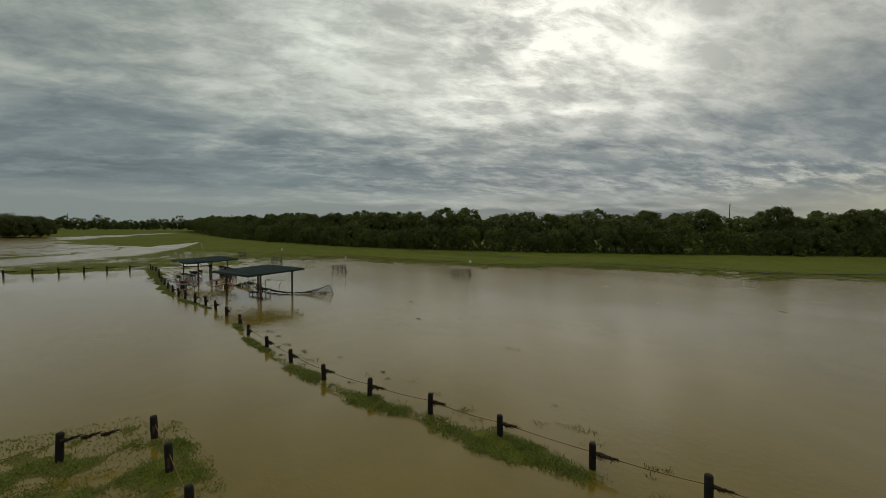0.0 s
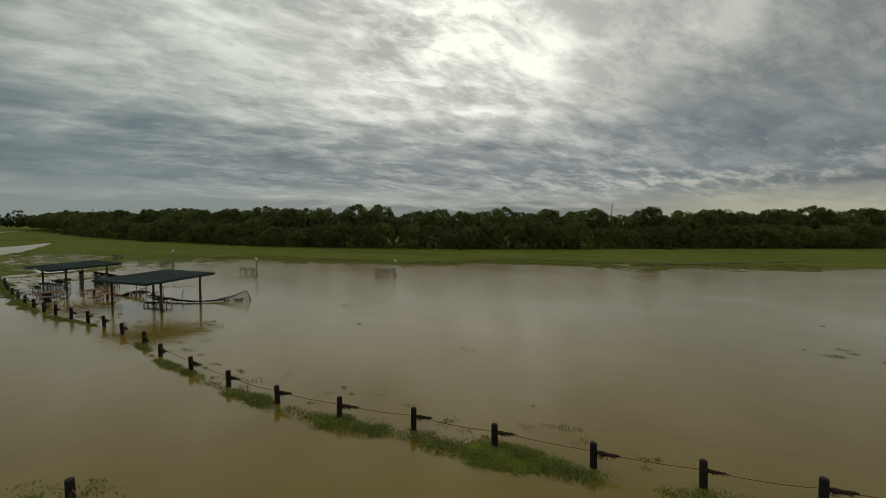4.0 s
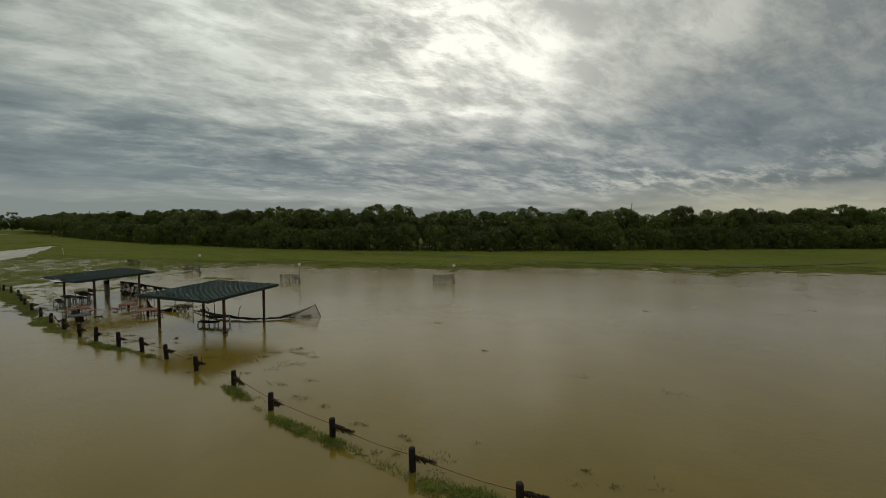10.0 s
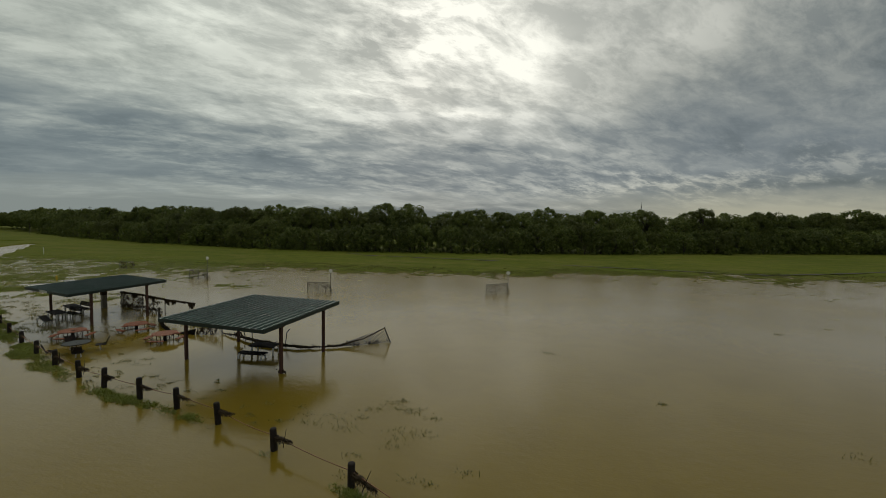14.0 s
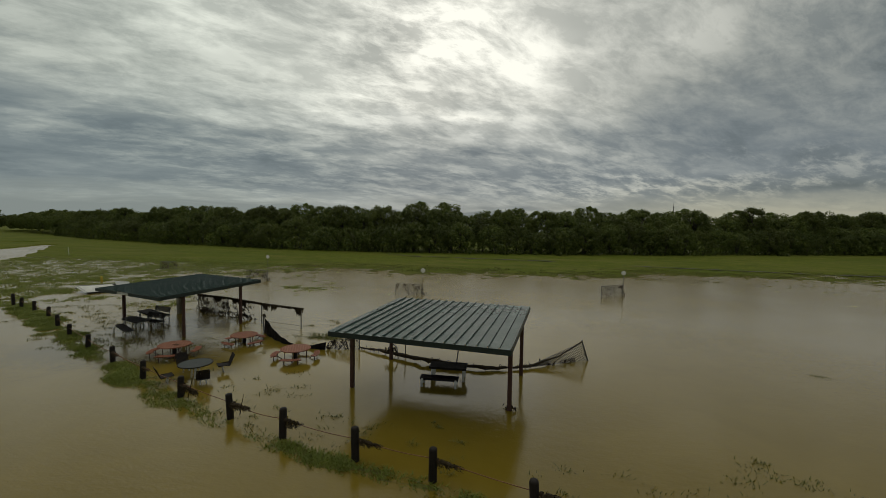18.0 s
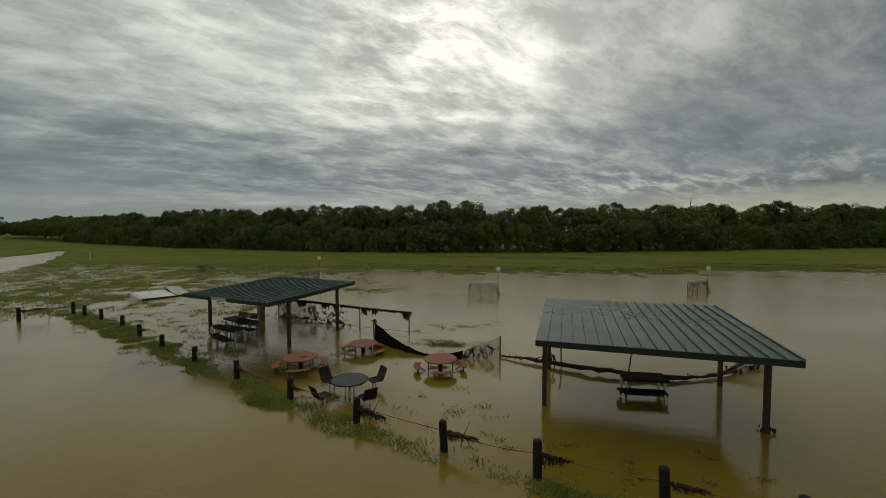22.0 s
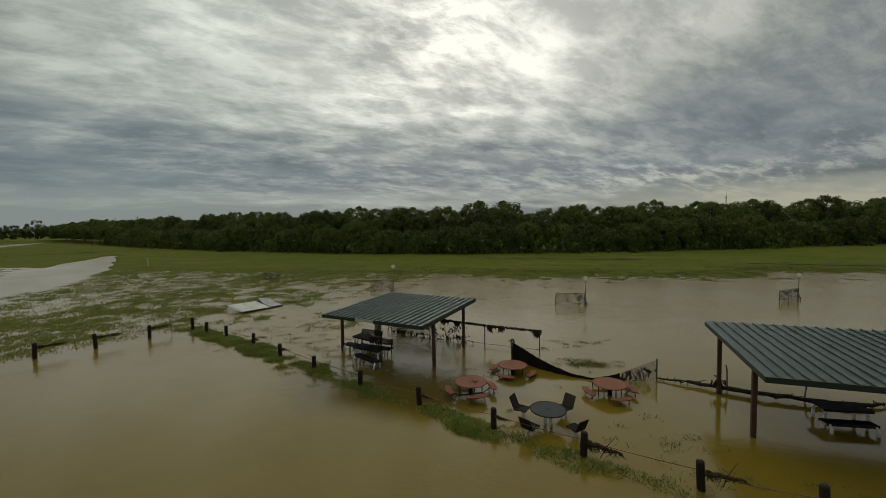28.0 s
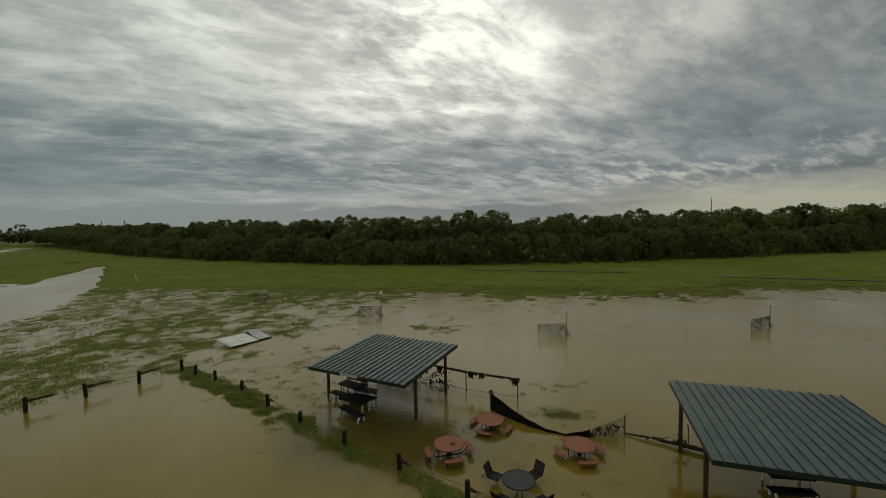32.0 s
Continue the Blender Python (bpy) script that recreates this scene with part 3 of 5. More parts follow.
def shelter(at, turn, label, W, D, F=2.66, B=2.80, loose=False):
    """Mono-pitch roof of ribbed green sheet on four brown posts. Local x runs along the front edge."""
    ob = thing("picnic_shelter", label, "shelter", pose(*at, 0, 0, 0, turn), "picnic shelters")
    hw, hd = W / 2, D / 2
    tilt = lambda y: F + (B - F) * (y + hd) / D
    bm = bmesh.new()
    # one folded sheet: pans with narrow raised ribs
    prof, pan = [], W / RIBS
    for k in range(RIBS):
        x = -hw + k * pan
        prof += [(x, 0.0), (x + pan - 0.05, 0.0), (x + pan - 0.042, 0.05), (x + pan - 0.012, 0.05)]
    prof.append((hw, 0.0))
    rows = []
    for y in (-hd - 0.03, -hd * 0.33, hd * 0.33, hd + 0.03):
        rows.append([bm.verts.new((x, y, tilt(y) + 0.10 + z)) for x, z in prof])
    for a, b in zip(rows, rows[1:]):
        for k in range(len(prof) - 1):
            bm.faces.new((a[k], a[k + 1], b[k + 1], b[k]))
    bmesh.ops.solidify(bm, geom=bm.faces[:], thickness=0.012)
    part("roof_sheet", bm, M_ROOF, ob, "ribbed dark green metal roof sheet")
    for y, name in ((-hd, "front"), (hd, "back")):
        spans = [(-hw, hw)]
        if loose and y < 0:
            spans = [(-hw, -1.0), (0.3, hw)]
        for a, b in spans:
            bm = bmesh.new()
            box(bm, (b - a, 0.06, 0.19), ((a + b) / 2, y, tilt(y)), bevel=0.008)
            part("fascia", bm, M_FASCIA, ob)
    if loose:
        bm = bmesh.new()
        box(bm, (1.28, 0.03, 0.15), (-0.35, -hd + 0.02, tilt(-hd) - 0.0), bevel=0.006)
        part("bare_fascia_board", bm, M_PANEL_DIRTY, ob, "bare pale board where the trim is torn off")
    for s in (-1, 1):
        bm = bmesh.new()
        box(bm, (0.06, D - 0.07, 0.19), (s * (hw - 0.03), 0, 0), bevel=0.008)
        for v in bm.verts:
            v.co.z += tilt(v.co.y)
        part("side_trim", bm, M_FASCIA, ob)
    for y in (-0.285 * D, 0.285 * D):
        bm = bmesh.new()
        box(bm, (W - 0.2, 0.10, 0.2), (0, y, tilt(y) - 0.03), bevel=0.01)
        part("beam", bm, M_STEEL, ob)
    for k in range(5):
        bm = bmesh.new()
        box(bm, (0.06, D - 0.2, 0.10), (-hw + 0.6 + k * (W - 1.2) / 4, 0, 0))
        for v in bm.verts:
            v.co.z += tilt(v.co.y) + 0.03
        part("purlin", bm, M_STEEL, ob)
    for sx in (-0.468 * W, 0.468 * W):
        for y in (-0.285 * D, 0.285 * D):
            bm = bmesh.new()
            top = tilt(y) - 0.13
            box(bm, (0.15, 0.15, top + 0.5), (sx, y, (top - 0.5) / 2), bevel=0.012)
            leg = part("post", bm, M_STEEL, ob)
            bm = bmesh.new()
            box(bm, (0.26, 0.26, 0.03), (sx, y, top - 0.01))
            part("cap_plate", bm, M_STEEL, leg)
    return ob


NEAR_AT, NEAR_TURN = (-15.28, 21.51), -7.0
shelter(NEAR_AT, NEAR_TURN, "open picnic shelter, green ribbed metal roof on brown posts in water", 6.85, 6.6, 2.54, 2.76)
shelter((-33.9, 27.62), -15.8, "open picnic shelter, green metal roof, torn front trim, over dark tables", 6.85, 6.55, 2.42, 2.70, loose=True)


# ---- the wood beyond the meadow ----
def leaf_clump(rnd, verts, faces, centre, size, n, core=None):
    """A spray of small leaf faces round a point."""
    for _ in range(n):
        d = Vector((rnd.gauss(0, 1), rnd.gauss(0, 1), rnd.gauss(0, 0.8)))
        d = d.normalized() * size * (0.45 + 0.6 * rnd.random())
        c = centre + d
        nrm = ((c - core).normalized() * 1.2 if core else d.normalized()) + d.normalized() * 0.4
        nrm = (nrm + Vector((rnd.uniform(-.5, .5), rnd.uniform(-.5, .5), rnd.uniform(-0.2, .6)))).normalized()
        a = nrm.orthogonal().normalized()
        a.rotate(Matrix.Rotation(rnd.random() * 6.28, 3, nrm))
        b = nrm.cross(a)
        w = size * rnd.uniform(0.28, 0.46)
        i = len(verts)
        verts += [c - a * w, c - b * w * 0.6 + nrm * w * 0.15, c + a * w, c + b * w * 0.6 + nrm * w * 0.1]
        faces.append((i, i + 1, i + 2, i + 3))


def tree_meshes(seed, tall, wide, low, lobes, leaves, big=1.0):
    """A trunk with limbs, and a crown of rounded lobes round an egg-shaped heart, each lobe set with many leaf sprays."""
    rnd = random.Random(seed)
    bm = bmesh.new()
    tube(bm, [(0, 0, -0.5), (rnd.uniform(-.2, .2), rnd.uniform(-.2, .2), tall * 0.3), (rnd.uniform(-.5, .5), rnd.uniform(-.5, .5), tall * 0.75)],
         [tall * 0.022, tall * 0.017, tall * 0.004], 7)
    verts, faces = [], []
    half = tall * (1 - low) / 2
    heart = Vector((0, 0, tall * low + half))
    for k in range(lobes):
        z = 1.0 - 1.5 * (k + 0.5) / lobes + rnd.uniform(-.1, .1)
        a, flat = k * 2.4 + rnd.uniform(-.4, .4), math.sqrt(max(0.05, 1 - z * z))
        r = wide * rnd.uniform(0.15, 0.36)
        c = heart + Vector((math.cos(a) * flat * (wide - r * 0.6), math.sin(a) * flat * (wide - r * 0.6), z * (half - r * 0.7) + rnd.uniform(-.5, .5)))
        if k % 2 == 0:
            tube(bm, [(0, 0, max(0.4, c.z - tall * 0.3)), c * 0.5 + Vector((0, 0, c.z * 0.35)), c], [tall * 0.009, tall * 0.006, tall * 0.002], 5)
        out = (c - heart).normalized()
        for j in range(leaves):
            d = Vector((rnd.gauss(0, 1), rnd.gauss(0, 1), rnd.gauss(0, 1))).normalized()
            if d.dot(out) < -0.25:
                d = -d
            p = c + d * r * (1.04 - 0.5 * rnd.random() ** 2.2)
            if d.z > 0.2 and j % 4 == 0:
                p += Vector((d.x * 0.3, d.y * 0.3, rnd.random() ** 2)) * r * 0.42      # loose shoots above the lobe
            nrm = (d + Vector((rnd.uniform(-.45, .45), rnd.uniform(-.45, .45), 0.30 + rnd.uniform(-.3, .45)))).normalized()
            e = nrm.orthogonal().normalized()
            e.rotate(Matrix.Rotation(rnd.random() * 6.28, 3, nrm))
            f = nrm.cross(e)
            w = rnd.uniform(0.15, 0.34) * big
            i = len(verts)
            verts += [p - e * w, p - f * w * 0.7 + nrm * w * 0.2, p + e * w, p + f * w * 0.7 + nrm * w * 0.15]
            faces.append((i, i + 1, i + 2, i + 3))
    trunk = finish(bm, "trunk", M_BARK, True)
    crown = mesh_of("crown", [tuple(v) for v in verts], faces, M_LEAF)
    return trunk, crown


# tall wood trees first, then the low rounded ones of its edge
KINDS = [tree_meshes(11 + k, t, w, low, int(n * 2.1), 110) for k, (t, w, low, n) in enumerate(
    [(13.6, 4.6, 0.22, 22), (14.8, 5.2, 0.25, 25), (12.6, 5.0, 0.18, 22), (15.4, 4.6, 0.28, 22), (10.4, 6.0, -0.12, 30), (9.4, 6.4, -0.14, 30), (11.2, 5.6, -0.1, 28)])]
DEEP = [tree_meshes(31 + k, t, w, low, 38, 66, 1.4)[1] for k, (t, w, low) in enumerate([(14.0, 4.8, 0.2), (15.2, 5.2, 0.25), (13.0, 5.0, 0.1)])]
TREELINE = [(-445, 280), (-382, 243), (-295, 198), (-235, 170), (-189, 148), (-155, 133.5), (-104, 118), (-63, 110), (-22, 112), (21, 126), (56, 140), (95, 156), (160, 184), (260, 228), (400, 290)]


def along(line, step, rnd):
    """Places about step metres apart along a line, with the way across it."""
    for (ax, ay), (bx, by) in zip(line, line[1:]):
        d = Vector((bx - ax, by - ay))
        n = max(1, round(d.length / step))
        for k in range(n):
            yield Vector((ax, ay)) + d * ((k + rnd.uniform(0.2, 0.8)) / n), Vector((-d.y, d.x)).normalized()


def plant(place, kind, scale, turn, label, squash=1.0):
    trunk, crown = KINDS[kind]
    z = float(height(np.array([place[0]]), np.array([place[1]]))[0])
    ob = thing("tree", label, "tree", pose(place[0], place[1], z, 0, 0, turn) @ Matrix.Diagonal((scale, scale, scale * squash, 1)), "wood beyond the meadow")
    part("trunk", trunk, None, ob)
    part("crown", crown, None, ob)
    return ob


def shrub_mesh(seed, tall, wide):
    rnd = random.Random(seed)
    verts, faces = [], []
    for k in range(46):
        a, r, z = rnd.random() * 6.28, wide * math.sqrt(rnd.random()), rnd.random()
        c = Vector((math.cos(a) * r, math.sin(a) * r, tall * z * (1 - 0.45 * (r / wide) ** 2)))
        leaf_clump(rnd, verts, faces, c, wide * rnd.uniform(0.16, 0.27), 11)
    return mesh_of("foliage", [tuple(v) for v in verts], faces, M_LEAF)


def stems_mesh(seed, tall):
    rnd, bm = random.Random(seed), bmesh.new()
    for k in range(5):
        a = rnd.random() * 6.28
        tube(bm, [(0, 0, -0.3), (math.cos(a) * 0.5, math.sin(a) * 0.5, tall * 0.4), (math.cos(a) * 1.1, math.sin(a) * 1.1, tall * 0.8)], [0.09, 0.06, 0.02], 5)
    return finish(bm, "stem_clump", M_BARK)


SHRUBS = [(stems_mesh(k, t), shrub_mesh(40 + k, t, w)) for k, (t, w) in enumerate([(4.5, 3.6), (6.0, 3.9), (3.6, 3.4)])]


def joined(name, pieces):
    """One mesh of leaf crowns, each set by its matrix."""
    verts, faces, n = [], [], 0
    for me, m in pieces:
        co = np.empty(len(me.vertices) * 3)
        me.vertices.foreach_get("co", co)
        co = np.c_[co.reshape(-1, 3), np.ones(len(me.vertices))] @ np.array(m).T
        verts.append(co[:, :3])
        faces.append(np.arange(len(co)).reshape(-1, 4) + n)
        n += len(co)
    return mesh_of(name, np.concatenate(verts).tolist(), np.concatenate(faces).tolist(), M_LEAF)


def build_wood():
    rnd = random.Random(21)
    deep = []
    for depth, step, low, high in ((0, 6.4, 0.80, 1.08), (7, 5.4, 0.90, 1.20), (14, 6.2, 1.06, 1.32)):
        for p, across in along(TREELINE, step, rnd):
            out = across if across.y > 0 else -across
            q = p + out * (depth + rnd.uniform(-2.2, 2.2))
            kind = rnd.choice((4, 5, 6, 5) if depth == 0 else (0, 1, 2, 3))
            size = rnd.uniform(low, high) * float(np.interp(q.x, [-440, -300, -190, -100, 0, 40, 90, 150, 250, 400], [0.84, 0.80, 0.76, 0.75, 0.74, 0.77, 0.82, 0.86, 0.94, 1.05]))
            if depth > 10 or q.x < -240:
                deep.append((rnd.randrange(3), pose(q.x, q.y, 0.3, 0, 0, rnd.uniform(0, 360)) @ Matrix.Diagonal((size, size, size * rnd.uniform(0.9, 1.06), 1))))
                continue
            plant(q, kind, size, rnd.uniform(0, 360), "broadleaf tree in full dark green leaf at the wood's edge" if depth == 0
                  else "tall broadleaf tree in dark green leaf within the wood", rnd.uniform(0.94, 1.08))
    # the depth of the wood, where no tree can be told from the next
    me = joined("deep_wood", [(DEEP[k], m) for k, m in deep])
    tagged(new("deep_wood", me), "dark leafy crowns of the wood's interior, merging together", "wood", kind="stuff")
    for p, across in along(TREELINE[3:], 5.2, rnd):
        out = across if across.y > 0 else -across
        q = p - out * rnd.uniform(2.0, 4.5)
        stems, foliage = SHRUBS[rnd.randrange(3)]
        s = rnd.uniform(0.8, 1.25) * float(np.interp(q.x, [80, 200], [0.95, 1.2]))
        z = float(height(np.array([q.x]), np.array([q.y]))[0])
        ob = thing("shrub", "leafy dark green shrub at the foot of the wood", "shrub", pose(q.x, q.y, z - 0.1, 0, 0, rnd.uniform(0, 360)) @ Matrix.Scale(s, 4), "shrubs along the wood")
        part("stem_clump", stems, None, ob)
        part("foliage", foliage, None, ob)


build_wood()


FAR_CROWN = [tree_meshes(51 + k, t, 5.8, 0.0, 13, 34, 2.4)[1] for k, t in enumerate((11.5, 13.5, 10.0))]


def far_wood(name, line, label):
    """The wood's distant end, too far off to tell tree from tree: one mass of rounded crowns."""
    rnd = random.Random(8)
    row = []
    for p, across in along(line, 5.5, rnd):
        for depth in (0, 9):
            s = rnd.uniform(0.85, 1.2) * float(np.interp(p.y, [60, 270], [0.75, 0.95])) + depth * 0.02
            row.append((FAR_CROWN[rnd.randrange(3)], pose(p.x + rnd.uniform(-3, 3), p.y + depth + rnd.uniform(-3, 3), 0.3, 0, 0, rnd.uniform(0, 360)) @ Matrix.Scale(s, 4)))
    tagged(new(name, joined(name, row)), label, "wood", kind="stuff")


far_wood("far_wood", [(-440, 278), (-470, 235), (-476, 180), (-466, 120), (-462, 60), (-490, 0), (-560, -90), (-700, -220), (-900, -420)], "distant dark green wood along the horizon")
for x, y, s in ((-273, 92, 1.02), (-281, 88, 1.18), (-269, 86, 0.98), (-277, 80, 1.10), (-265, 79, 1.02), (-287, 78, 1.16), (-272, 72, 1.08), (-262, 74, 0.95)):
    plant((x, y), 4 + int(s * 100) % 3, s, x * 7 % 360, "dark rounded broadleaf tree of a clump beside the far pool")


# ---- flood straw caught on posts and rails ----
def straw(seed, length, drop, sticks=0):
    """Matted straw hanging from a line that runs along +x: a lumpy core and many drooping strands."""
    r = random.Random(seed)
    bm = bmesh.new()
    n = 9
    tube(bm, [(length * k / n, r.uniform(-.03, .03), -drop * 0.12 * (1 - k / n) + r.uniform(-.02, .02)) for k in range(n + 1)],
         [0.02 + 0.055 * (1 - k / n) * r.uniform(0.6, 1.4) for k in range(n + 1)], 6)
    for _ in range(int(95 * length)):
        x = length * (1 - r.random() ** 0.75)
        hang = drop * (1 - 0.8 * x / length) * r.uniform(0.3, 1.05)
        y = r.uniform(-.06, .06)
        tube(bm, [(x, y, 0.02), (x + r.uniform(-.05, .09), y + r.uniform(-.05, .05), -hang * 0.6), (x + r.uniform(-.05, .16), y + r.uniform(-.07, .07), -hang)],
             [0.013, 0.011, 0.003], 3, caps=False)
    for _ in range(sticks):
        x = length * r.uniform(0.1, 0.5)
        tube(bm, [(x, 0, -drop), (x + r.uniform(-.1, .1), 0, 0.0), (x + r.uniform(.1, .35), r.uniform(-.1, .1), r.uniform(.25, .5))], [0.016, 0.014, 0.005], 4)
    return finish(bm, "flood_straw", M_DEBRIS)


STRAW = [straw(1, 0.62, 0.20), straw(2, 0.8, 0.28), straw(3, 0.5, 0.16), straw(4, 0.95, 0.34, 1), straw(5, 0.75, 0.40)]


def hang_straw(k, at, z, turn, tilt=0.0, scale=1.0, label="dark muddy straw caught on the fence cable beside a post"):
    ob = tagged(new("flood_straw", STRAW[k]), label, "flood debris", "straw on the fence")
    ob.matrix_basis = pose(at[0], at[1], z, 0, tilt, turn) @ Matrix.Scale(scale, 4)
    return ob


def dress_fence():
    r = random.Random(31)
    for k in range(1, len(FENCE)):
        (x, y), (u, v) = FENCE[k], FENCE[k - 1]
        way = Vector((u - x, v - y)).normalized()
        kind = r.choice((0, 2, 0, 1)) if k < 10 else r.choice((3, 4, 3, 1)) if k < 19 else r.choice((2, 0))
        if 19 < k and r.random() < 0.45:
            continue
        at = Vector((x, y)) + way * 0.10
        hang_straw(kind, at, TOPS[k] * 0.66, math.degrees(math.atan2(way.y, way.x)), r.uniform(-4, 8), r.uniform(0.85, 1.15))
    for a, b in zip(CORNER[1:], CORNER):
        way = Vector((b[0] - a[0], b[1] - a[1])).normalized()
        turn = math.degrees(math.atan2(way.y, way.x))
        for s in range(2):
            hang_straw((0, 2)[s], Vector(a) + way * (0.1 + 0.7 * s), 0.72, turn, 3, 1.15, "dark straw strung along the cable at the lane's turn")
    (a, b), (c, d) = ISLE[1], ISLE[2]
    turn = math.degrees(math.atan2(d - b, c - a))
    for s in range(3):
        hang_straw(2, (a + 0.12 + 0.34 * s, b + 0.38 * s), 0.72, turn, -2, 0.95, "dark straw strung along a loose cable end")
    for (x, y), turn in ((ISLE[2], -35), (ISLE[3], -33)):
        hang_straw(2, (x + 0.08, y - 0.05), 0.48, turn, 25, 0.7)


dress_fence()


# ---- tables and seats ----
def punched(bm, outline, z, thick):
    """A flat plate with the given outline, and straight rim."""
    top = [bm.verts.new((x, y, z)) for x, y in outline]
    low = [bm.verts.new((x * 0.995, y * 0.995, z - thick)) for x, y in outline]
    bm.faces.new(top)
    bm.faces.new(low[::-1])
    for k in range(len(top)):
        j = (k + 1) % len(top)
        bm.faces.new((low[k], low[j], top[j], top[k]))
    return bm


def disc(radius, n=28):
    return [(radius * math.cos(2 * math.pi * k / n), radius * math.sin(2 * math.pi * k / n)) for k in range(n)]


def kidney(inner, outer, sweep, n=9):
    """A bench seat bent round the table: local origin is the table's centre, seat towards +x."""
    pts = [(outer * math.cos(a), outer * math.sin(a)) for a in (sweep * (2 * k / n - 1) for k in range(n + 1))]
    pts += [(inner * math.cos(a), inner * math.sin(a)) for a in (sweep * 0.93 * (1 - 2 * k / n) for k in range(n + 1))]
    return pts


def mesh_bars(bm, radius, z, step, width):
    """Diamond bars standing just proud of a round plate."""
    for ang in (0.6, -0.6):
        c, s = math.cos(ang), math.sin(ang)
        k = -int(radius / step)
        while k * step < radius:
            o = k * step
            half = math.sqrt(max(radius * radius - o * o, 0)) * 0.97
            if half > 0.05:
                a, b = Vector((-s * o - c * half, c * o - s * half, z)), Vector((-s * o + c * half, c * o + s * half, z))
                w = Vector((-s, c, 0)) * width
                vs = [bm.verts.new(p) for p in (a - w, b - w, b + w, a + w)]
                bm.faces.new(vs)
            k += 1


M_ORANGE_BAR = material("worn_orange_mesh_bar", mottled((0.25, 0.100, 0.054), (0.35, 0.150, 0.088), 3.0, 20.0), 0.65, spec=0.3)


def round_table(at, turn, top=0.64):
    ob = thing("round_picnic_table", "round red-orange mesh picnic table with four curved benches in flood water", "picnic table",
               pose(*at, 0, 0, 0, turn), "round picnic tables")
    bm = bmesh.new()
    punched(bm, disc(0.70), top, 0.035)
    t = part("tabletop", bm, M_ORANGE, ob)
    bm = bmesh.new()
    mesh_bars(bm, 0.67, top + 0.004, 0.12, 0.022)
    part("mesh_grid", bm, M_ORANGE_BAR, t)
    bm = bmesh.new()
    tube(bm, disc_ring(0.705, top - 0.015), 0.022, 6)
    part("rim", bm, M_ORANGE, t)
    bm = bmesh.new()
    lathe(bm, [(0.10, -0.45), (0.09, top - 0.06), (0.2, top - 0.04)], 10)
    part("pedestal", bm, M_BLACK, ob)
    for k in range(4):
        a = math.radians(45 + 90 * k)
        turn_k = Matrix.Rotation(a, 4, "Z")
        bm = bmesh.new()
        punched(bm, kidney(0.88, 1.16, 0.46), top - 0.27, 0.03)
        bmesh.ops.transform(bm, matrix=turn_k, verts=bm.verts)
        seat = part("bench", bm, M_ORANGE, ob)
        bm = bmesh.new()
        for j in range(-5, 6):
            g = j * 0.08
            box(bm, (0.26, 0.016, 0.006), (1.02 * math.cos(g), 1.02 * math.sin(g), top - 0.267), math.degrees(g))
        bmesh.ops.transform(bm, matrix=turn_k, verts=bm.verts)
        part("mesh_grid", bm, M_ORANGE_BAR, seat)
        for g in (-0.33, 0.33):
            bm = bmesh.new()
            tube(bm, [(1.02 * math.cos(g), 1.02 * math.sin(g), -0.45), (1.02 * math.cos(g), 1.02 * math.sin(g), top - 0.3)], 0.022, 6)
            bmesh.ops.transform(bm, matrix=turn_k, verts=bm.verts)
            part("leg", bm, M_ORANGE_LEG, ob)
        bm = bmesh.new()
        tube(bm, [(0.1, 0, 0.02), (0.6, 0, 0.02), (1.01, 0, top - 0.30)], 0.02, 6)
        bmesh.ops.transform(bm, matrix=turn_k, verts=bm.verts)
        part("arm", bm, M_ORANGE_LEG, ob)
        bm = bmesh.new()
        tube(bm, [(0.52, 0.0, -0.45), (0.52, 0, top - 0.03)], 0.022, 6)
        bmesh.ops.transform(bm, matrix=turn_k, verts=bm.verts)
        part("table_leg", bm, M_ORANGE_LEG, ob)
    return ob


def disc_ring(radius, z, n=28):
    return [(radius * math.cos(2 * math.pi * k / n), radius * math.sin(2 * math.pi * k / n), z) for k in range(n + 1)]


first_table = round_table((-28.87, 21.8), -20, 0.58)
copy_thing(first_table, pose(-27.15, 24.7, -0.14, 0, 0, 26))
copy_thing(first_table, pose(-22.87, 22.8, -0.06, 0, 0, -28))
bm = bmesh.new()
for k in range(14):
    r0 = random.Random(k)
    box(bm, (r0.uniform(.03, .09), 0.03, 0.012), (r0.gauss(0, .09), r0.gauss(0, .07), 0.01 + k * 0.002), r0.uniform(0, 180))
leaf_litter = tagged(new("leaf_litter", finish(bm, "leaf_litter", M_DEBRIS)), "small heap of wet brown litter on a round table", "flood debris")
leaf_litter.matrix_basis = pose(-28.67, 21.75, 0.586)


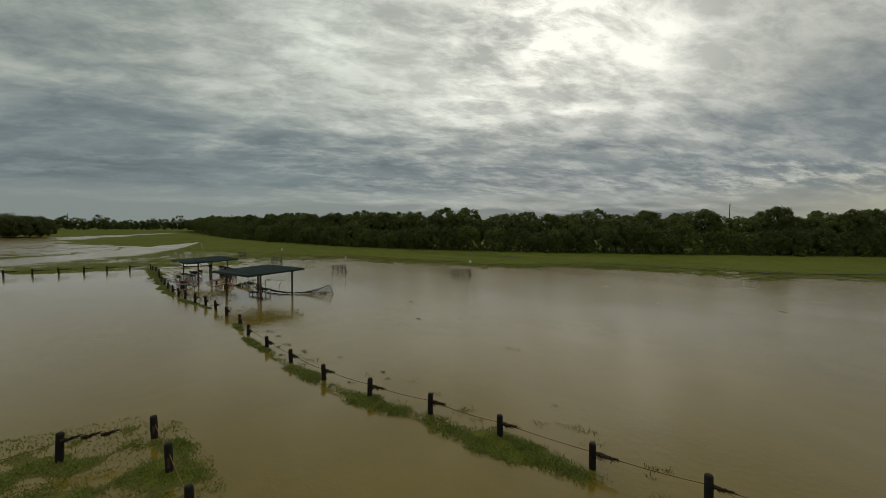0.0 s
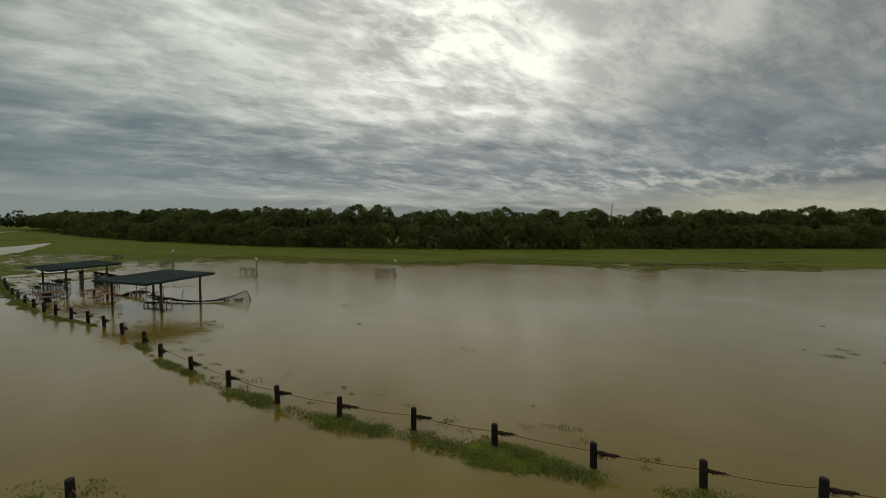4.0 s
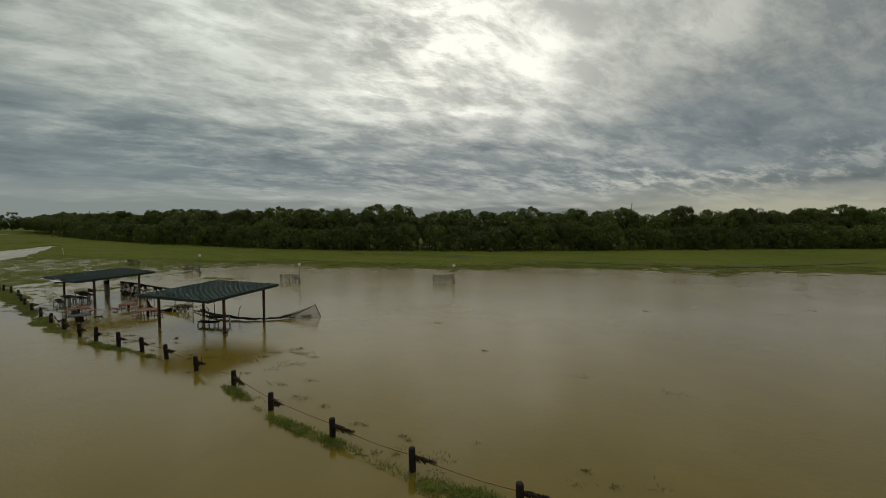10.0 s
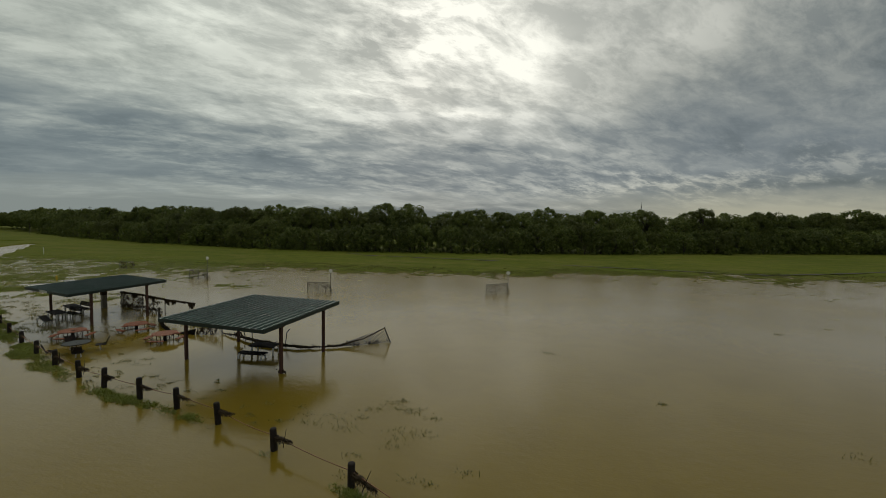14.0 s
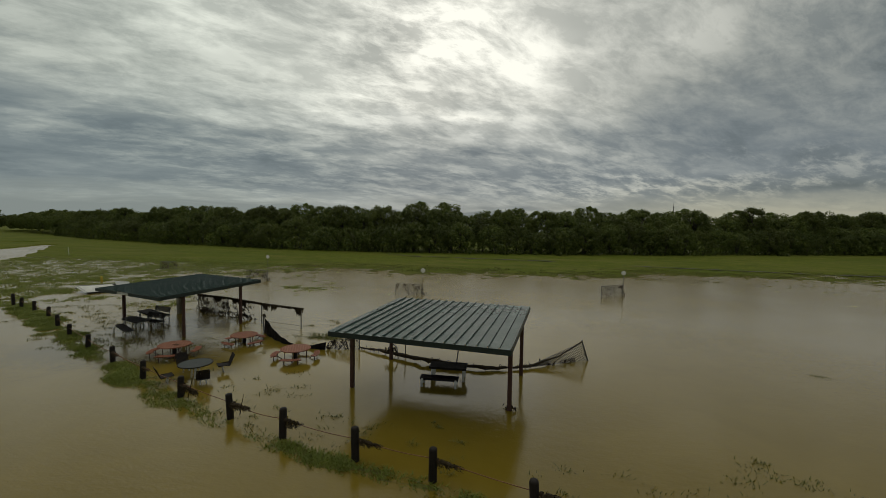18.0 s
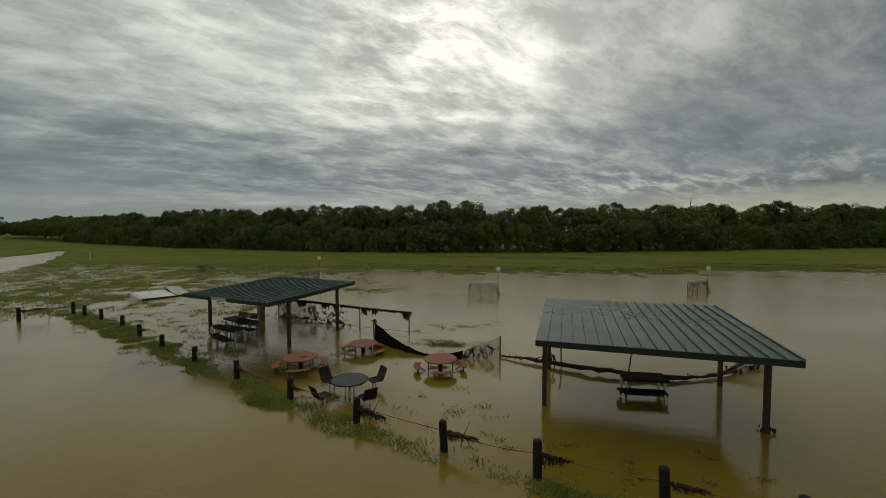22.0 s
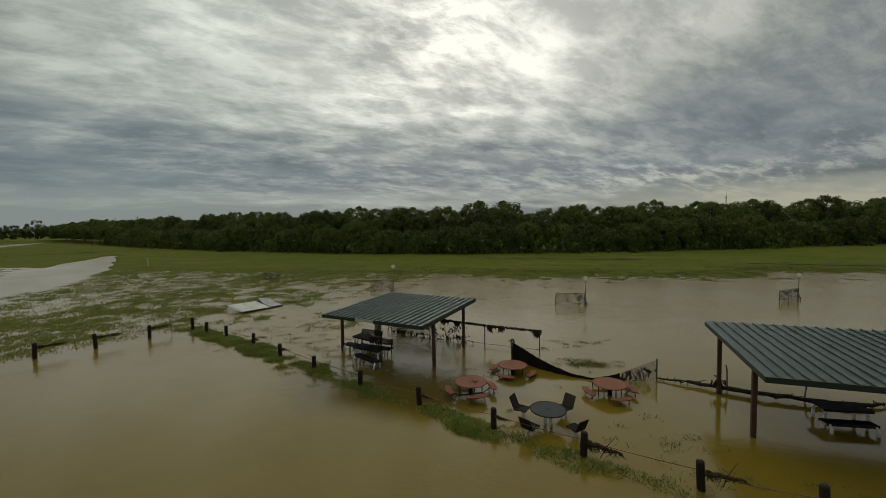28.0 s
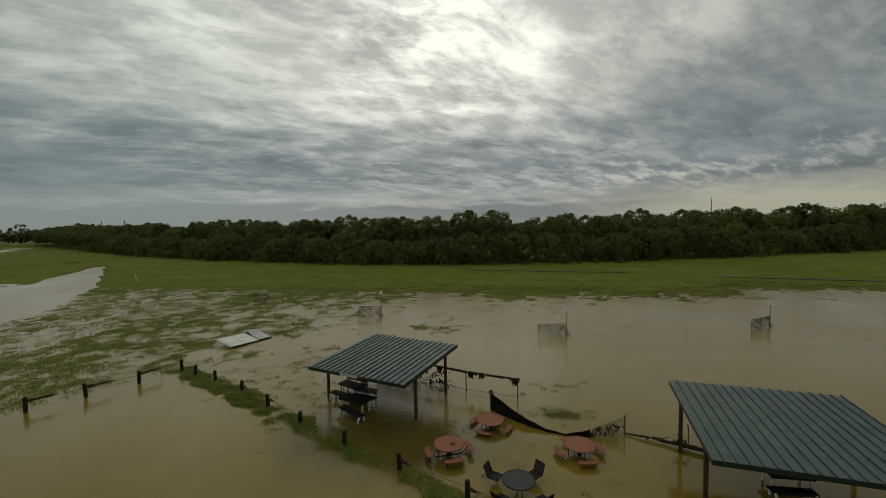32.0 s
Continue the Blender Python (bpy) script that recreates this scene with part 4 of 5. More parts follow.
def patio_table(at, turn, top=0.62):
    ob = thing("round_patio_table", "dark green round patio table on white legs in shallow flood water", "table", pose(*at, 0, 0, 0, turn))
    bm = bmesh.new()
    punched(bm, disc(0.65, 36), top, 0.03)
    t = part("tabletop", bm, M_TABLE_DARK, ob)
    bm = bmesh.new()
    tube(bm, disc_ring(0.65, top - 0.015), 0.025, 6)
    part("rim", bm, M_BLACK, t)
    bm = bmesh.new()
    lathe(bm, [(0.03, top - 0.01), (0.035, top + 0.006), (0.01, top + 0.008)], 10)
    part("umbrella_hole_cap", bm, M_BLACK, t)
    for k in range(4):
        a = math.radians(90 * k + 20)
        bm = bmesh.new()
        c, s = math.cos(a), math.sin(a)
        tube(bm, [(0.30 * c, 0.30 * s, -0.45), (0.16 * c, 0.16 * s, -0.05), (0.14 * c, 0.14 * s, top - 0.2), (0.3 * c, 0.3 * s, top - 0.03)], 0.032, 7)
        part("leg", bm, M_WHITE, ob, "white pipe leg")
    return ob


def mesh_panel(bm, w, d, step=0.045, bar=0.008):
    """A framed panel of fine crossed bars in the x-y plane, seen nearly closed."""
    tube(bm, [(-w / 2, -d / 2, 0), (w / 2, -d / 2, 0), (w / 2, d / 2, 0), (-w / 2, d / 2, 0), (-w / 2, -d / 2, 0)], 0.016, 5, caps=False)
    n = int(w / step)
    for k in range(1, n):
        box(bm, (bar * 4.4, d, 0.006), (-w / 2 + w * k / n, 0, 0))
    m = int(d / step)
    for k in range(1, m):
        box(bm, (w, bar * 4.0, 0.005), (0, -d / 2 + d * k / m, 0.001))
    return bm


def patio_chair(m):
    """Faces +x; black mesh seat and back on a white sled leg."""
    ob = thing("patio_chair", "black mesh patio chair on white legs, seat just above the flood", "chair", m, "chairs round the dark table")
    bm = mesh_panel(bmesh.new(), 0.50, 0.50)
    bmesh.ops.transform(bm, matrix=pose(0, 0, 0.24, 0, -6, 0), verts=bm.verts)
    part("seat", bm, M_BLACK, ob)
    bm = mesh_panel(bmesh.new(), 0.50, 0.48)
    bmesh.ops.transform(bm, matrix=pose(-0.35, 0, 0.47, 0, 66, 0), verts=bm.verts)
    part("backrest", bm, M_BLACK, ob)
    bm = bmesh.new()
    for s in (-1, 1):
        tube(bm, [(-0.44, s * 0.25, 0.69), (-0.26, s * 0.26, 0.26), (0.24, s * 0.26, 0.24)], 0.018, 5)
    part("side_frame", bm, M_BLACK, ob)
    for s in (-1, 1):
        bm = bmesh.new()
        tube(bm, [(0.06, s * 0.10, 0.22), (0.02, s * 0.12, 0.0), (-0.05, s * 0.16, -0.62)], 0.028, 6)
        part("leg", bm, M_WHITE, ob, "white pipe leg")
    return ob


TABLE_AT = Vector((-25.63, 19.56))
patio_table(TABLE_AT, 10)
chair = None
for ang, dist, off in ((152, 1.08, 8), (54, 1.08, -6), (232, 1.04, 5), (326, 1.10, -14)):
    p = TABLE_AT + Vector((math.cos(radians(ang)), math.sin(radians(ang)))) * dist
    m = pose(p.x, p.y, 0.09, 0, 0, ang + 180 + off) @ Matrix.Scale(0.97, 4)
    chair = patio_chair(m) if chair is None else copy_thing(chair, m)


def slab(length, deep, z):
    """Mesh plank with rolled-down long edges."""
    mesh = mesh_panel(bmesh.new(), length, deep, 0.05, 0.019)
    for s in (-1, 1):
        box(mesh, (length, 0.025, 0.09), (0, s * deep / 2, -0.035), bevel=0.008)
    bmesh.ops.transform(mesh, matrix=pose(0, 0, z), verts=mesh.verts)
    return mesh


def pipe_leg(points, parent):
    part("leg", tube(bmesh.new(), points, 0.052, 7), M_WHITE, parent, "white bent pipe leg")


def picnic_table(m, label, long=1.6):
    """Local x along the length."""
    ob = thing("picnic_table", label, "picnic table", m)
    part("tabletop", slab(long, 0.78, 0.50), M_BLACK, ob)
    for s in (-long * 0.42, long * 0.42):
        pipe_leg([(s, -0.3, -0.62), (s, -0.3, 0.30), (s, -0.2, 0.46)], ob)
        pipe_leg([(s, 0.3, -0.62), (s, 0.3, 0.30), (s, 0.2, 0.46)], ob)
        part("cross_rail", tube(bmesh.new(), [(s, -0.32, 0.45), (s, 0.32, 0.45)], 0.028, 6), M_WHITE, ob)
    return ob


def bench(m, label, back=False, high=0.22, long=1.6):
    ob = thing("bench", label, "bench", m, "benches under the shelters")
    part("seat", slab(long, 0.40, high), M_BLACK, ob)
    for s in (-long * 0.43, long * 0.43):
        pipe_leg([(s * 1.02, -0.30, -0.62), (s * 1.02, -0.29, high * 0.3), (s * 1.02, -0.20, high - 0.05), (s, 0.0, high - 0.07), (s, 0.15, high - 0.07)], ob)
        if not back:
            pipe_leg([(s, 0.2, -0.62), (s, 0.13, high - 0.03)], ob)
    if back:
        panel = mesh_panel(bmesh.new(), long * 0.94, 0.32, 0.055, 0.0085)
        bmesh.ops.transform(panel, matrix=pose(0, 0.24, high + 0.30, 72, 0, 0), verts=panel.verts)
        part("backrest", panel, M_BLACK, ob)
        for s in (-long * 0.43, long * 0.43):
            part("back_post", tube(bmesh.new(), [(s, 0.22, -0.62), (s, 0.18, high), (s, 0.28, high + 0.42)], 0.026, 6), M_BLACK, ob)
    return ob


picnic_table(pose(-35.2, 25.5, 0.17, 0, 0, -19), "dark mesh picnic table on white pipe legs under the far shelter", 1.95)
picnic_table(pose(-36.2, 27.4, 0.20, 0, 3, -19), "dark mesh picnic table pushed askew beneath the far shelter", 1.75)
bench(pose(-34.95, 24.5, 0.19, 0, 4, -25), "dark mesh bench with white pipe legs in front of a table", long=1.85)
bench(pose(-36.5, 26.55, 0.22, 2, 0, -20), "dark mesh bench on white pipes between two tables", long=1.75)
bench(pose(-35.05, 26.45, 0.19, 0, 0, -12), "dark bench with an open mesh backrest behind a table", True, long=1.75)
bench(pose(-36.35, 28.2, 0.19, 0, 0, -14), "dark bench with an open mesh backrest at the shelter's back", True, long=1.75)
picnic_table(pose(-15.0, 21.85, 0.09, 0, 0, 2), "dark mesh picnic table on white pipe legs under the near shelter")
bench(pose(-15.25, 21.05, 0.10, 0, 0, 2), "dark mesh bench on white legs beside the shelter's table")


# ---- wire, rails and fallen netting ----
def lattice(bm, quad, across, high, step, wire=0.012):
    """Diagonal wires over a four-cornered sheet (corners: low start, low end, high end, high start)."""
    a, b, c, d = (Vector(p) for p in quad)

    def at(u, v):
        return a.lerp(b, u).lerp(d.lerp(c, u), v)
    k = -high
    while k < across:
        for lean in (1, -1):
            u0, u1 = k / across, (k + high) / across
            if lean < 0:
                u0, u1 = u1, u0
            lo, hi = min(u0, u1), max(u0, u1)
            if hi <= 0 or lo >= 1:
                continue
            f = lambda u: (u - u0) / (u1 - u0)
            p, q = max(lo, 0.0), min(hi, 1.0)
            tube(bm, [at(p, f(p)), at((p + q) / 2, f((p + q) / 2)), at(q, f(q))], wire, 3, caps=False)
        k += step
    return bm


def rag(bm, r, at, size, n):
    """Scraps of flood litter hanging in wire."""
    for _ in range(n):
        p = Vector(at) + Vector((r.gauss(0, size), r.gauss(0, size * 0.15), r.gauss(0, size * 0.6)))
        tube(bm, [p, p + Vector((r.uniform(-.12, .12), r.uniform(-.04, .04), -r.uniform(.05, .22)))], [r.uniform(.02, .06), .012], 4)


def target(pole, reach, high, sign_at, label, seed):
    """A wire-mesh panel, with a tall thin pole and white disc where it has one."""
    r = random.Random(seed)
    ob = thing("mesh_target_panel", label, "sports target", pose(*pole, 0), "mesh targets on the meadow")
    w = Vector((*reach, 0))
    n = w.normalized()
    for k in range(3):
        p = w * (k / 2) + n * 0.1
        part("upright", tube(bmesh.new(), [p + Vector((0, 0, -0.4)), p + Vector((0, 0, high * (1 - 0.02 * k)))], 0.032, 6), M_GALV, ob)
    part("top_rail", tube(bmesh.new(), [n * 0.1 + Vector((0, 0, high)), w + n * 0.1 + Vector((0, 0, high * 0.96))], 0.028, 6), M_GALV, ob)
    part("mesh", lattice(bmesh.new(), (n * 0.1 + Vector((0, 0, 0.0)), w + n * .1, w + n * .1 + Vector((0, 0, high * 0.96)), n * .1 + Vector((0, 0, high))), w.length, high, 0.19, 0.010),
         M_WIRE, ob, "muddy wire mesh clogged with straw")
    bm = bmesh.new()
    for k in range(15):
        rag(bm, r, w * r.random() + Vector((0, 0, high * r.uniform(0.12, 0.95))), 0.11, 5)
    part("caught_straw", bm, M_DEBRIS, ob)
    if sign_at:
        part("pole", tube(bmesh.new(), [(0, 0, -0.4), (0, 0, sign_at)], 0.03, 6), M_GALV, ob)
        bm = bmesh.new()
        lathe(bm, [(0.21, -0.015), (0.23, -0.01), (0.23, 0.01), (0.21, 0.015)], 20)
        bmesh.ops.transform(bm, matrix=pose(0, -0.03, sign_at, 90, 0, 0), verts=bm.verts)
        part("disc", bm, M_DISC, ob, "plain white round disc")
        part("foot_clump", finish(rag_bm(seed), "foot_clump", M_DEBRIS), None, ob)
    return ob


def rag_bm(seed):
    bm = bmesh.new()
    rag(bm, random.Random(seed), (0.05, 0, 0.25), 0.12, 14)
    return bm


target((-1.2, 48.8), (-2.4, -1.7), 1.12, 2.34, "wire mesh target panel with white disc on a pole in water", 1)
target((-21.26, 43.35), (-2.6, -0.3), 1.1, 2.46, "wire mesh target panel and white disc pole in flood water", 2)
target((-42.0, 48.8), (-2.7, -0.1), 1.25, 2.9, "wire mesh target panel and disc pole at the water's edge", 3)
target((-62.05, 56.15), (-2.5, -0.2), 1.15, 0, "wire mesh target panel standing in wet grass", 4)


def broken_fence():
    """Chain-link run behind the far shelter, stripped but for its rail and hung with straw."""
    r = random.Random(77)
    ob = thing("chain_link_fence", "broken chain-link fence with a rail hung with black straw", "fence", pose(-25.75, 28.3, 0))
    pts = [Vector((0, 0, 1.28)), Vector((-3.3, 0.7, 1.32)), Vector((-7.0, 2.1, 1.30)), Vector((-10.2, 2.95, 1.28))]
    for p in pts:
        q = p.copy()
        q.z = -0.4
        part("post", tube(bmesh.new(), [q, p], 0.035, 7), M_GALV, ob)
    part("top_rail", tube(bmesh.new(), pts, 0.03, 6), M_GALV, ob)
    part("low_wire", tube(bmesh.new(), [(p.x, p.y, 0.16) for p in pts], 0.012, 4), M_WIRE, ob)
    bm = bmesh.new()
    for a, b in zip(pts, pts[1:]):
        for k in range(46):
            p = a.lerp(b, (k + r.random()) / 46)
            big = 1 if r.random() < 0.06 else 0
            for _ in range(5 + 16 * big):
                q = p + Vector((r.gauss(0, 0.06 + 0.05 * big), r.uniform(-.05, .05), r.uniform(-.02, .06)))
                hang = r.uniform(0.03, 0.11) + 0.40 * big * r.random()
                tube(bm, [q, q + Vector((r.uniform(-.05, .05), r.uniform(-.03, .03), -hang * .55)), q + Vector((r.uniform(-.07, .07), r.uniform(-.04, .04), -hang))],
                     [r.uniform(0.03, 0.06), r.uniform(0.03, 0.055), 0.02], 4)
    part("hanging_straw", bm, M_DEBRIS, ob, "black matted straw over the rail")
    a, b = pts[2], pts[3]
    part("torn_mesh", lattice(bmesh.new(), ((a.x, a.y, 0.05), (b.x, b.y, 0.05), (b.x, b.y, 1.25), (a.x, a.y, 1.25)), 3.0, 1.2, 0.14, 0.011), M_WIRE, ob)
    bm = bmesh.new()
    for k in range(42):
        p = a.lerp(b, r.uniform(-0.8, 1.1))
        rag(bm, r, (p.x, p.y + r.uniform(-.3, .2), 0.02 + 0.95 * r.random() ** 1.8), 0.16, 9)
    for k in range(16):
        p = a.lerp(b, r.uniform(-0.9, 1.0)) + Vector((0, r.uniform(-.4, .1), 0))
        tube(bm, [(p.x, p.y, 0.0), (p.x + r.uniform(-.3, .3), p.y, r.uniform(.2, .5)), (p.x + r.uniform(-.7, .7), p.y, r.uniform(.3, .9))], [0.03, 0.022, 0.008], 4)
    tagged(part("straw_mat", bm, M_DEBRIS, ob, "dark branches and straw piled in the wire"), kind="stuff")


broken_fence()


def fabric_fence():
    """Black screen cloth sagging between two posts, and the rest of its fence lying along the water."""
    ob = thing("sagging_screen_fence", "black screen cloth sagging between posts into flood water", "fence", pose(-27.26, 26.68, 0))
    r = random.Random(5)
    a, b, n = Vector((0, 0, 0)), Vector((6.87, -1.76, 0)), 28
    bm = bmesh.new()
    rows = []
    for k in range(n + 1):
        t = k / n
        p = a.lerp(b, t) + Vector((0, -1.25 * math.sin(math.pi * t), 0))
        top = 0.95 * (1 - min(1, t / 0.55)) ** 1.6 + 0.10 + 0.92 * max(0, (t - 0.55) / 0.45) ** 1.35 + r.uniform(-.015, .015)
        rows.append([bm.verts.new(p + Vector((0, 0.05 * math.sin(k * 1.7 + j), top * j / 3 - 0.25 * (1 - j / 3)))) for j in range(4)])
    cut = int(n * 0.78)
    for u, v in zip(rows[:cut], rows[1:cut + 1]):
        for j in range(3):
            bm.faces.new((u[j], v[j], v[j + 1], u[j + 1]))
    for u in rows[cut + 1:]:
        for v in u:
            if v.is_valid and not v.link_faces:
                bm.verts.remove(v)
    bmesh.ops.solidify(bm, geom=bm.faces[:], thickness=0.02)
    part("cloth", bm, M_FABRIC, ob, "black wet cloth")
    p0, p1 = a.lerp(b, 0.76) + Vector((0, -0.8, 0)), b
    tagged(part("wire", lattice(bmesh.new(), ((p0.x, p0.y, -0.05), (p1.x, p1.y, -0.05), (p1.x, p1.y, 1.0), (p0.x, p0.y, 0.42)), 1.8, 0.8, 0.13, 0.011), M_WIRE, ob, "torn chain-link end of the screen"), kind="stuff")
    bm = bmesh.new()
    for k in range(16):
        t = r.random()
        q = p0.lerp(p1, t * 0.85)
        rag(bm, r, (q.x, q.y, 0.1 + (0.25 + 0.45 * t) * r.random()), 0.12, 5)
    part("caught_straw", bm, M_DEBRIS, ob)
    part("post", tube(bmesh.new(), [b + Vector((0, 0, -0.4)), b + Vector((0.0, 0, 1.06))], 0.035, 7), M_GALV, ob)
    part("post", tube(bmesh.new(), [a + Vector((0, 0, -0.4)), a + Vector((-0.06, 0, 1.08))], 0.04, 7), M_GALV, ob)
    bm = bmesh.new()
    rag(bm, r, (-0.02, 0, 1.15), 0.07, 10)
    part("straw_tuft", bm, M_DEBRIS, ob)


fabric_fence()


def fallen_fence():
    ob = thing("fallen_net_fence", "fallen wire fence lying in flood water, clogged with black straw", "fence", pose(-20.4, 25.0, 0))
    r = random.Random(12)
    line = [Vector((0, 0, 0.10)), Vector((1.2, -0.4, 0.14)), Vector((2.4, -0.9, 0.16)), Vector((3.8, -1.5, 0.22)), Vector((5.3, -1.78, 0.2)), Vector((6.9, -1.8, 0.14)), Vector((8.0, -1.5, 0.1)),
            Vector((9.1, -0.95, 0.14)), Vector((10.4, -0.1, 0.42)), Vector((11.55, 0.58, 1.02))]
    pts = []
    for a, b in zip(line, line[1:]):
        pts += [a.lerp(b, k / 4) + Vector((0, r.uniform(-.03, .03), r.uniform(-.03, .03))) for k in range(4)]
    pts.append(line[-1])
    fat = [0.05 * r.uniform(0.6, 1.4) + (0.04 if 4 < k < 24 else 0.0) for k in range(len(pts))]
    fat = [f if k < 28 else 0.045 - 0.02 * (k - 28) / (len(pts) - 28) for k, f in enumerate(fat)]
    part("clogged_rail", tube(bmesh.new(), pts, fat, 7), M_DEBRIS, ob, "rail rolled in black muddy straw")
    bm = bmesh.new()
    for k in range(150):
        i = r.randrange(0, 28)
        p = pts[i].lerp(pts[i + 1], r.random())
        h = r.uniform(-.2, .16)
        tube(bm, [p, p + Vector((r.uniform(-.15, .15), r.uniform(-.1, .1), h))], [0.03, 0.006], 3)
    part("straw", bm, M_DEBRIS, ob)
    tip, foot, start = Vector((11.55, 0.58, 1.02)), Vector((11.9, 0.92, -0.02)), Vector((9.0, -1.0, 0.05))
    part("leaning_post", tube(bmesh.new(), [foot + Vector((0.12, 0, -0.4)), tip + Vector((-0.03, 0, 0.06))], 0.04, 7), M_GALV, ob)
    part("net", lattice(bmesh.new(), (start, foot, tip, start + Vector((0, 0, 0.1))), 2.5, 1.1, 0.13, 0.012), M_WIRE, ob, "wire netting dragged into a triangle")
    bm = bmesh.new()
    for k in range(10):
        q = start.lerp(foot, r.uniform(.2, .95))
        rag(bm, r, (q.x, q.y, r.uniform(0.05, 0.3)), 0.1, 4)
    part("caught_straw", bm, M_DEBRIS, ob)
    for x, y, lean, tall in ((2.75, -0.65, -0.05, 1.1), (5.4, -1.1, 0.28, 1.0), (2.5, -0.9, -0.3, 0.7)):
        part("bent_post", tube(bmesh.new(), [(x, y, -0.4), (x + lean * 0.5, y, tall * 0.75), (x + lean * 1.3, y, tall)], 0.03, 6), M_GALV, ob)
    for k, (x, y) in enumerate(((1.4, -0.45), (4.6, -1.6))):
        part("snag", tube(bmesh.new(), [(x - .5, y, 0.08), (x - .2, y, 0.22), (x + .25, y + .05, 0.16), (x + .6, y, 0.3)], [0.03, 0.035, 0.03, 0.008], 5), M_BARK, ob, "bare branch")


fallen_fence()


def post_wrap(at, z, seed, size):
    bm = bmesh.new()
    rag(bm, random.Random(seed), (0, 0, 0), size, 26)
    ob = tagged(new("flood_straw", finish(bm, "flood_straw", M_DEBRIS)), "black straw wrapped round a shelter post", "flood debris", "straw on shelter posts")
    ob.matrix_basis = pose(at[0], at[1], z)


def from_shelter(at, turn, x, y):
    p = pose(*at, 0, 0, 0, turn) @ Vector((x, y, 0))
    return p.x, p.y


post_wrap(from_shelter(NEAR_AT, NEAR_TURN, -3.2, 1.88), 0.55, 3, 0.12)
post_wrap(from_shelter(NEAR_AT, NEAR_TURN, 3.2, -1.88), 0.08, 4, 0.15)

# a stout old pier behind the far shelter
bm = bmesh.new()
box(bm, (0.34, 0.34, 1.7), (0, 0, 0.35), bevel=0.03)
pier = thing("pier", "stout weathered square pier with a dark cap behind the shelter", "post", pose(-36.6, 30.2, 0, 0, 0, -16))
part("shaft", bm, material("weathered_concrete", mottled((0.17, 0.155, 0.12), (0.28, 0.26, 0.21), 2.0, 14.0), 0.9), pier)
bm = bmesh.new()
box(bm, (0.40, 0.40, 0.42), (0, 0, 1.35), bevel=0.04)
part("cap", bm, M_DEBRIS, pier)


# ---- the board, marker and stick of the drowned turf ----
def fallen_board():
    ob = thing("fallen_sign_board", "large pale board lying face up in flooded grass, silt stained", "board", pose(-51.8, 37.45, 0.24, 8, 1.5, 69))
    w, d = 4.0, 2.7
    part("backing", box(bmesh.new(), (w, d, 0.05), (0, 0, 0), bevel=0.01), M_BLACK, ob, "dark underside")
    for x, wide in ((-1.42, 1.4), (0.02, 1.4)):
        part("panel", box(bmesh.new(), (wide, d - 0.12, 0.03), (x, 0, 0.045), bevel=0.006), M_PANEL_DIRTY, ob, "silt-smeared pale panel")
    # the last panel has sprung loose and curls up at its back corner
    bm = bmesh.new()
    rows = []
    for j in range(7):
        y = -d / 2 + 0.2 + j * (d - 0.5) / 6
        rows.append([bm.verts.new((0.82 + i * 1.26 / 5, y, 0.075 + 0.34 * max(0.0, (j - 2.5) / 3.5) ** 2 * (1 - 0.45 * i / 5))) for i in range(6)])
    for r0, r1 in zip(rows, rows[1:]):
        for i in range(5):
            bm.faces.new((r0[i], r0[i + 1], r1[i + 1], r1[i]))
    bmesh.ops.solidify(bm, geom=bm.faces[:], thickness=0.015)
    part("loose_panel", bm, M_PANEL, ob, "clean white panel curling up at one corner")
    for y, h in ((-d / 2 + 0.03, 0.14), (d / 2 - 0.03, 0.18)):
        part("edge_rail", box(bmesh.new(), (w, 0.09, h), (0, y, 0.0), bevel=0.01), M_BLACK if y < 0 else M_GALV, ob)
    for x in (-w / 2 + 0.03, w / 2 - 0.03):
        part("end_rail", box(bmesh.new(), (0.07, d - 0.2, 0.09), (x, 0, 0.03), bevel=0.01), M_GALV, ob)
    for x in (-1.9, -0.6, 1.1):
        part("stump", tube(bmesh.new(), [(x, d / 2, 0.02), (x - .05, d / 2 + 0.3, -0.25)], 0.05, 7), M_GALV, ob)


fallen_board()
bm = bmesh.new()
lathe(bm, [(0.10, -0.4), (0.10, 0.45), (0.14, 0.47), (0.13, 0.58), (0.05, 0.68)], 10)
marker = thing("yellow_hydrant", "small yellow hydrant standing in flooded grass", "hydrant", pose(-58.3, 42.1, 0))
M_YELLOW = material("yellow_paint", mottled((0.50, 0.36, 0.03), (0.62, 0.47, 0.06), 4.0), 0.5)
part("barrel", bm, M_YELLOW, marker)
for s in (-1, 1):
    part("outlet", tube(bmesh.new(), [(0, 0, 0.34), (s * 0.17, 0, 0.34)], 0.05, 8), M_YELLOW, marker)
stick = tagged(new("leaning_pole", finish(tube(bmesh.new(), [(0, 0, -0.4), (-0.5, 0.2, 1.0), (-1.0, 0.4, 1.9)], [0.028, 0.024, 0.012], 5), "leaning_pole", M_GALV)),
               "thin bare pole leaning over the fence corner in shallow water", "pole")
stick.matrix_basis = pose(-52.0, 28.6, 0)
stick = tagged(new("leaning_pole", finish(tube(bmesh.new(), [(0, 0, -0.4), (-0.35, 0.1, 1.6)], [0.05, 0.04], 6), "leaning_pole", M_PANEL)),
               "short pale stake leaning in the far meadow grass", "pole")
stick.matrix_basis = pose(-105.6, 73.7, 0.1)


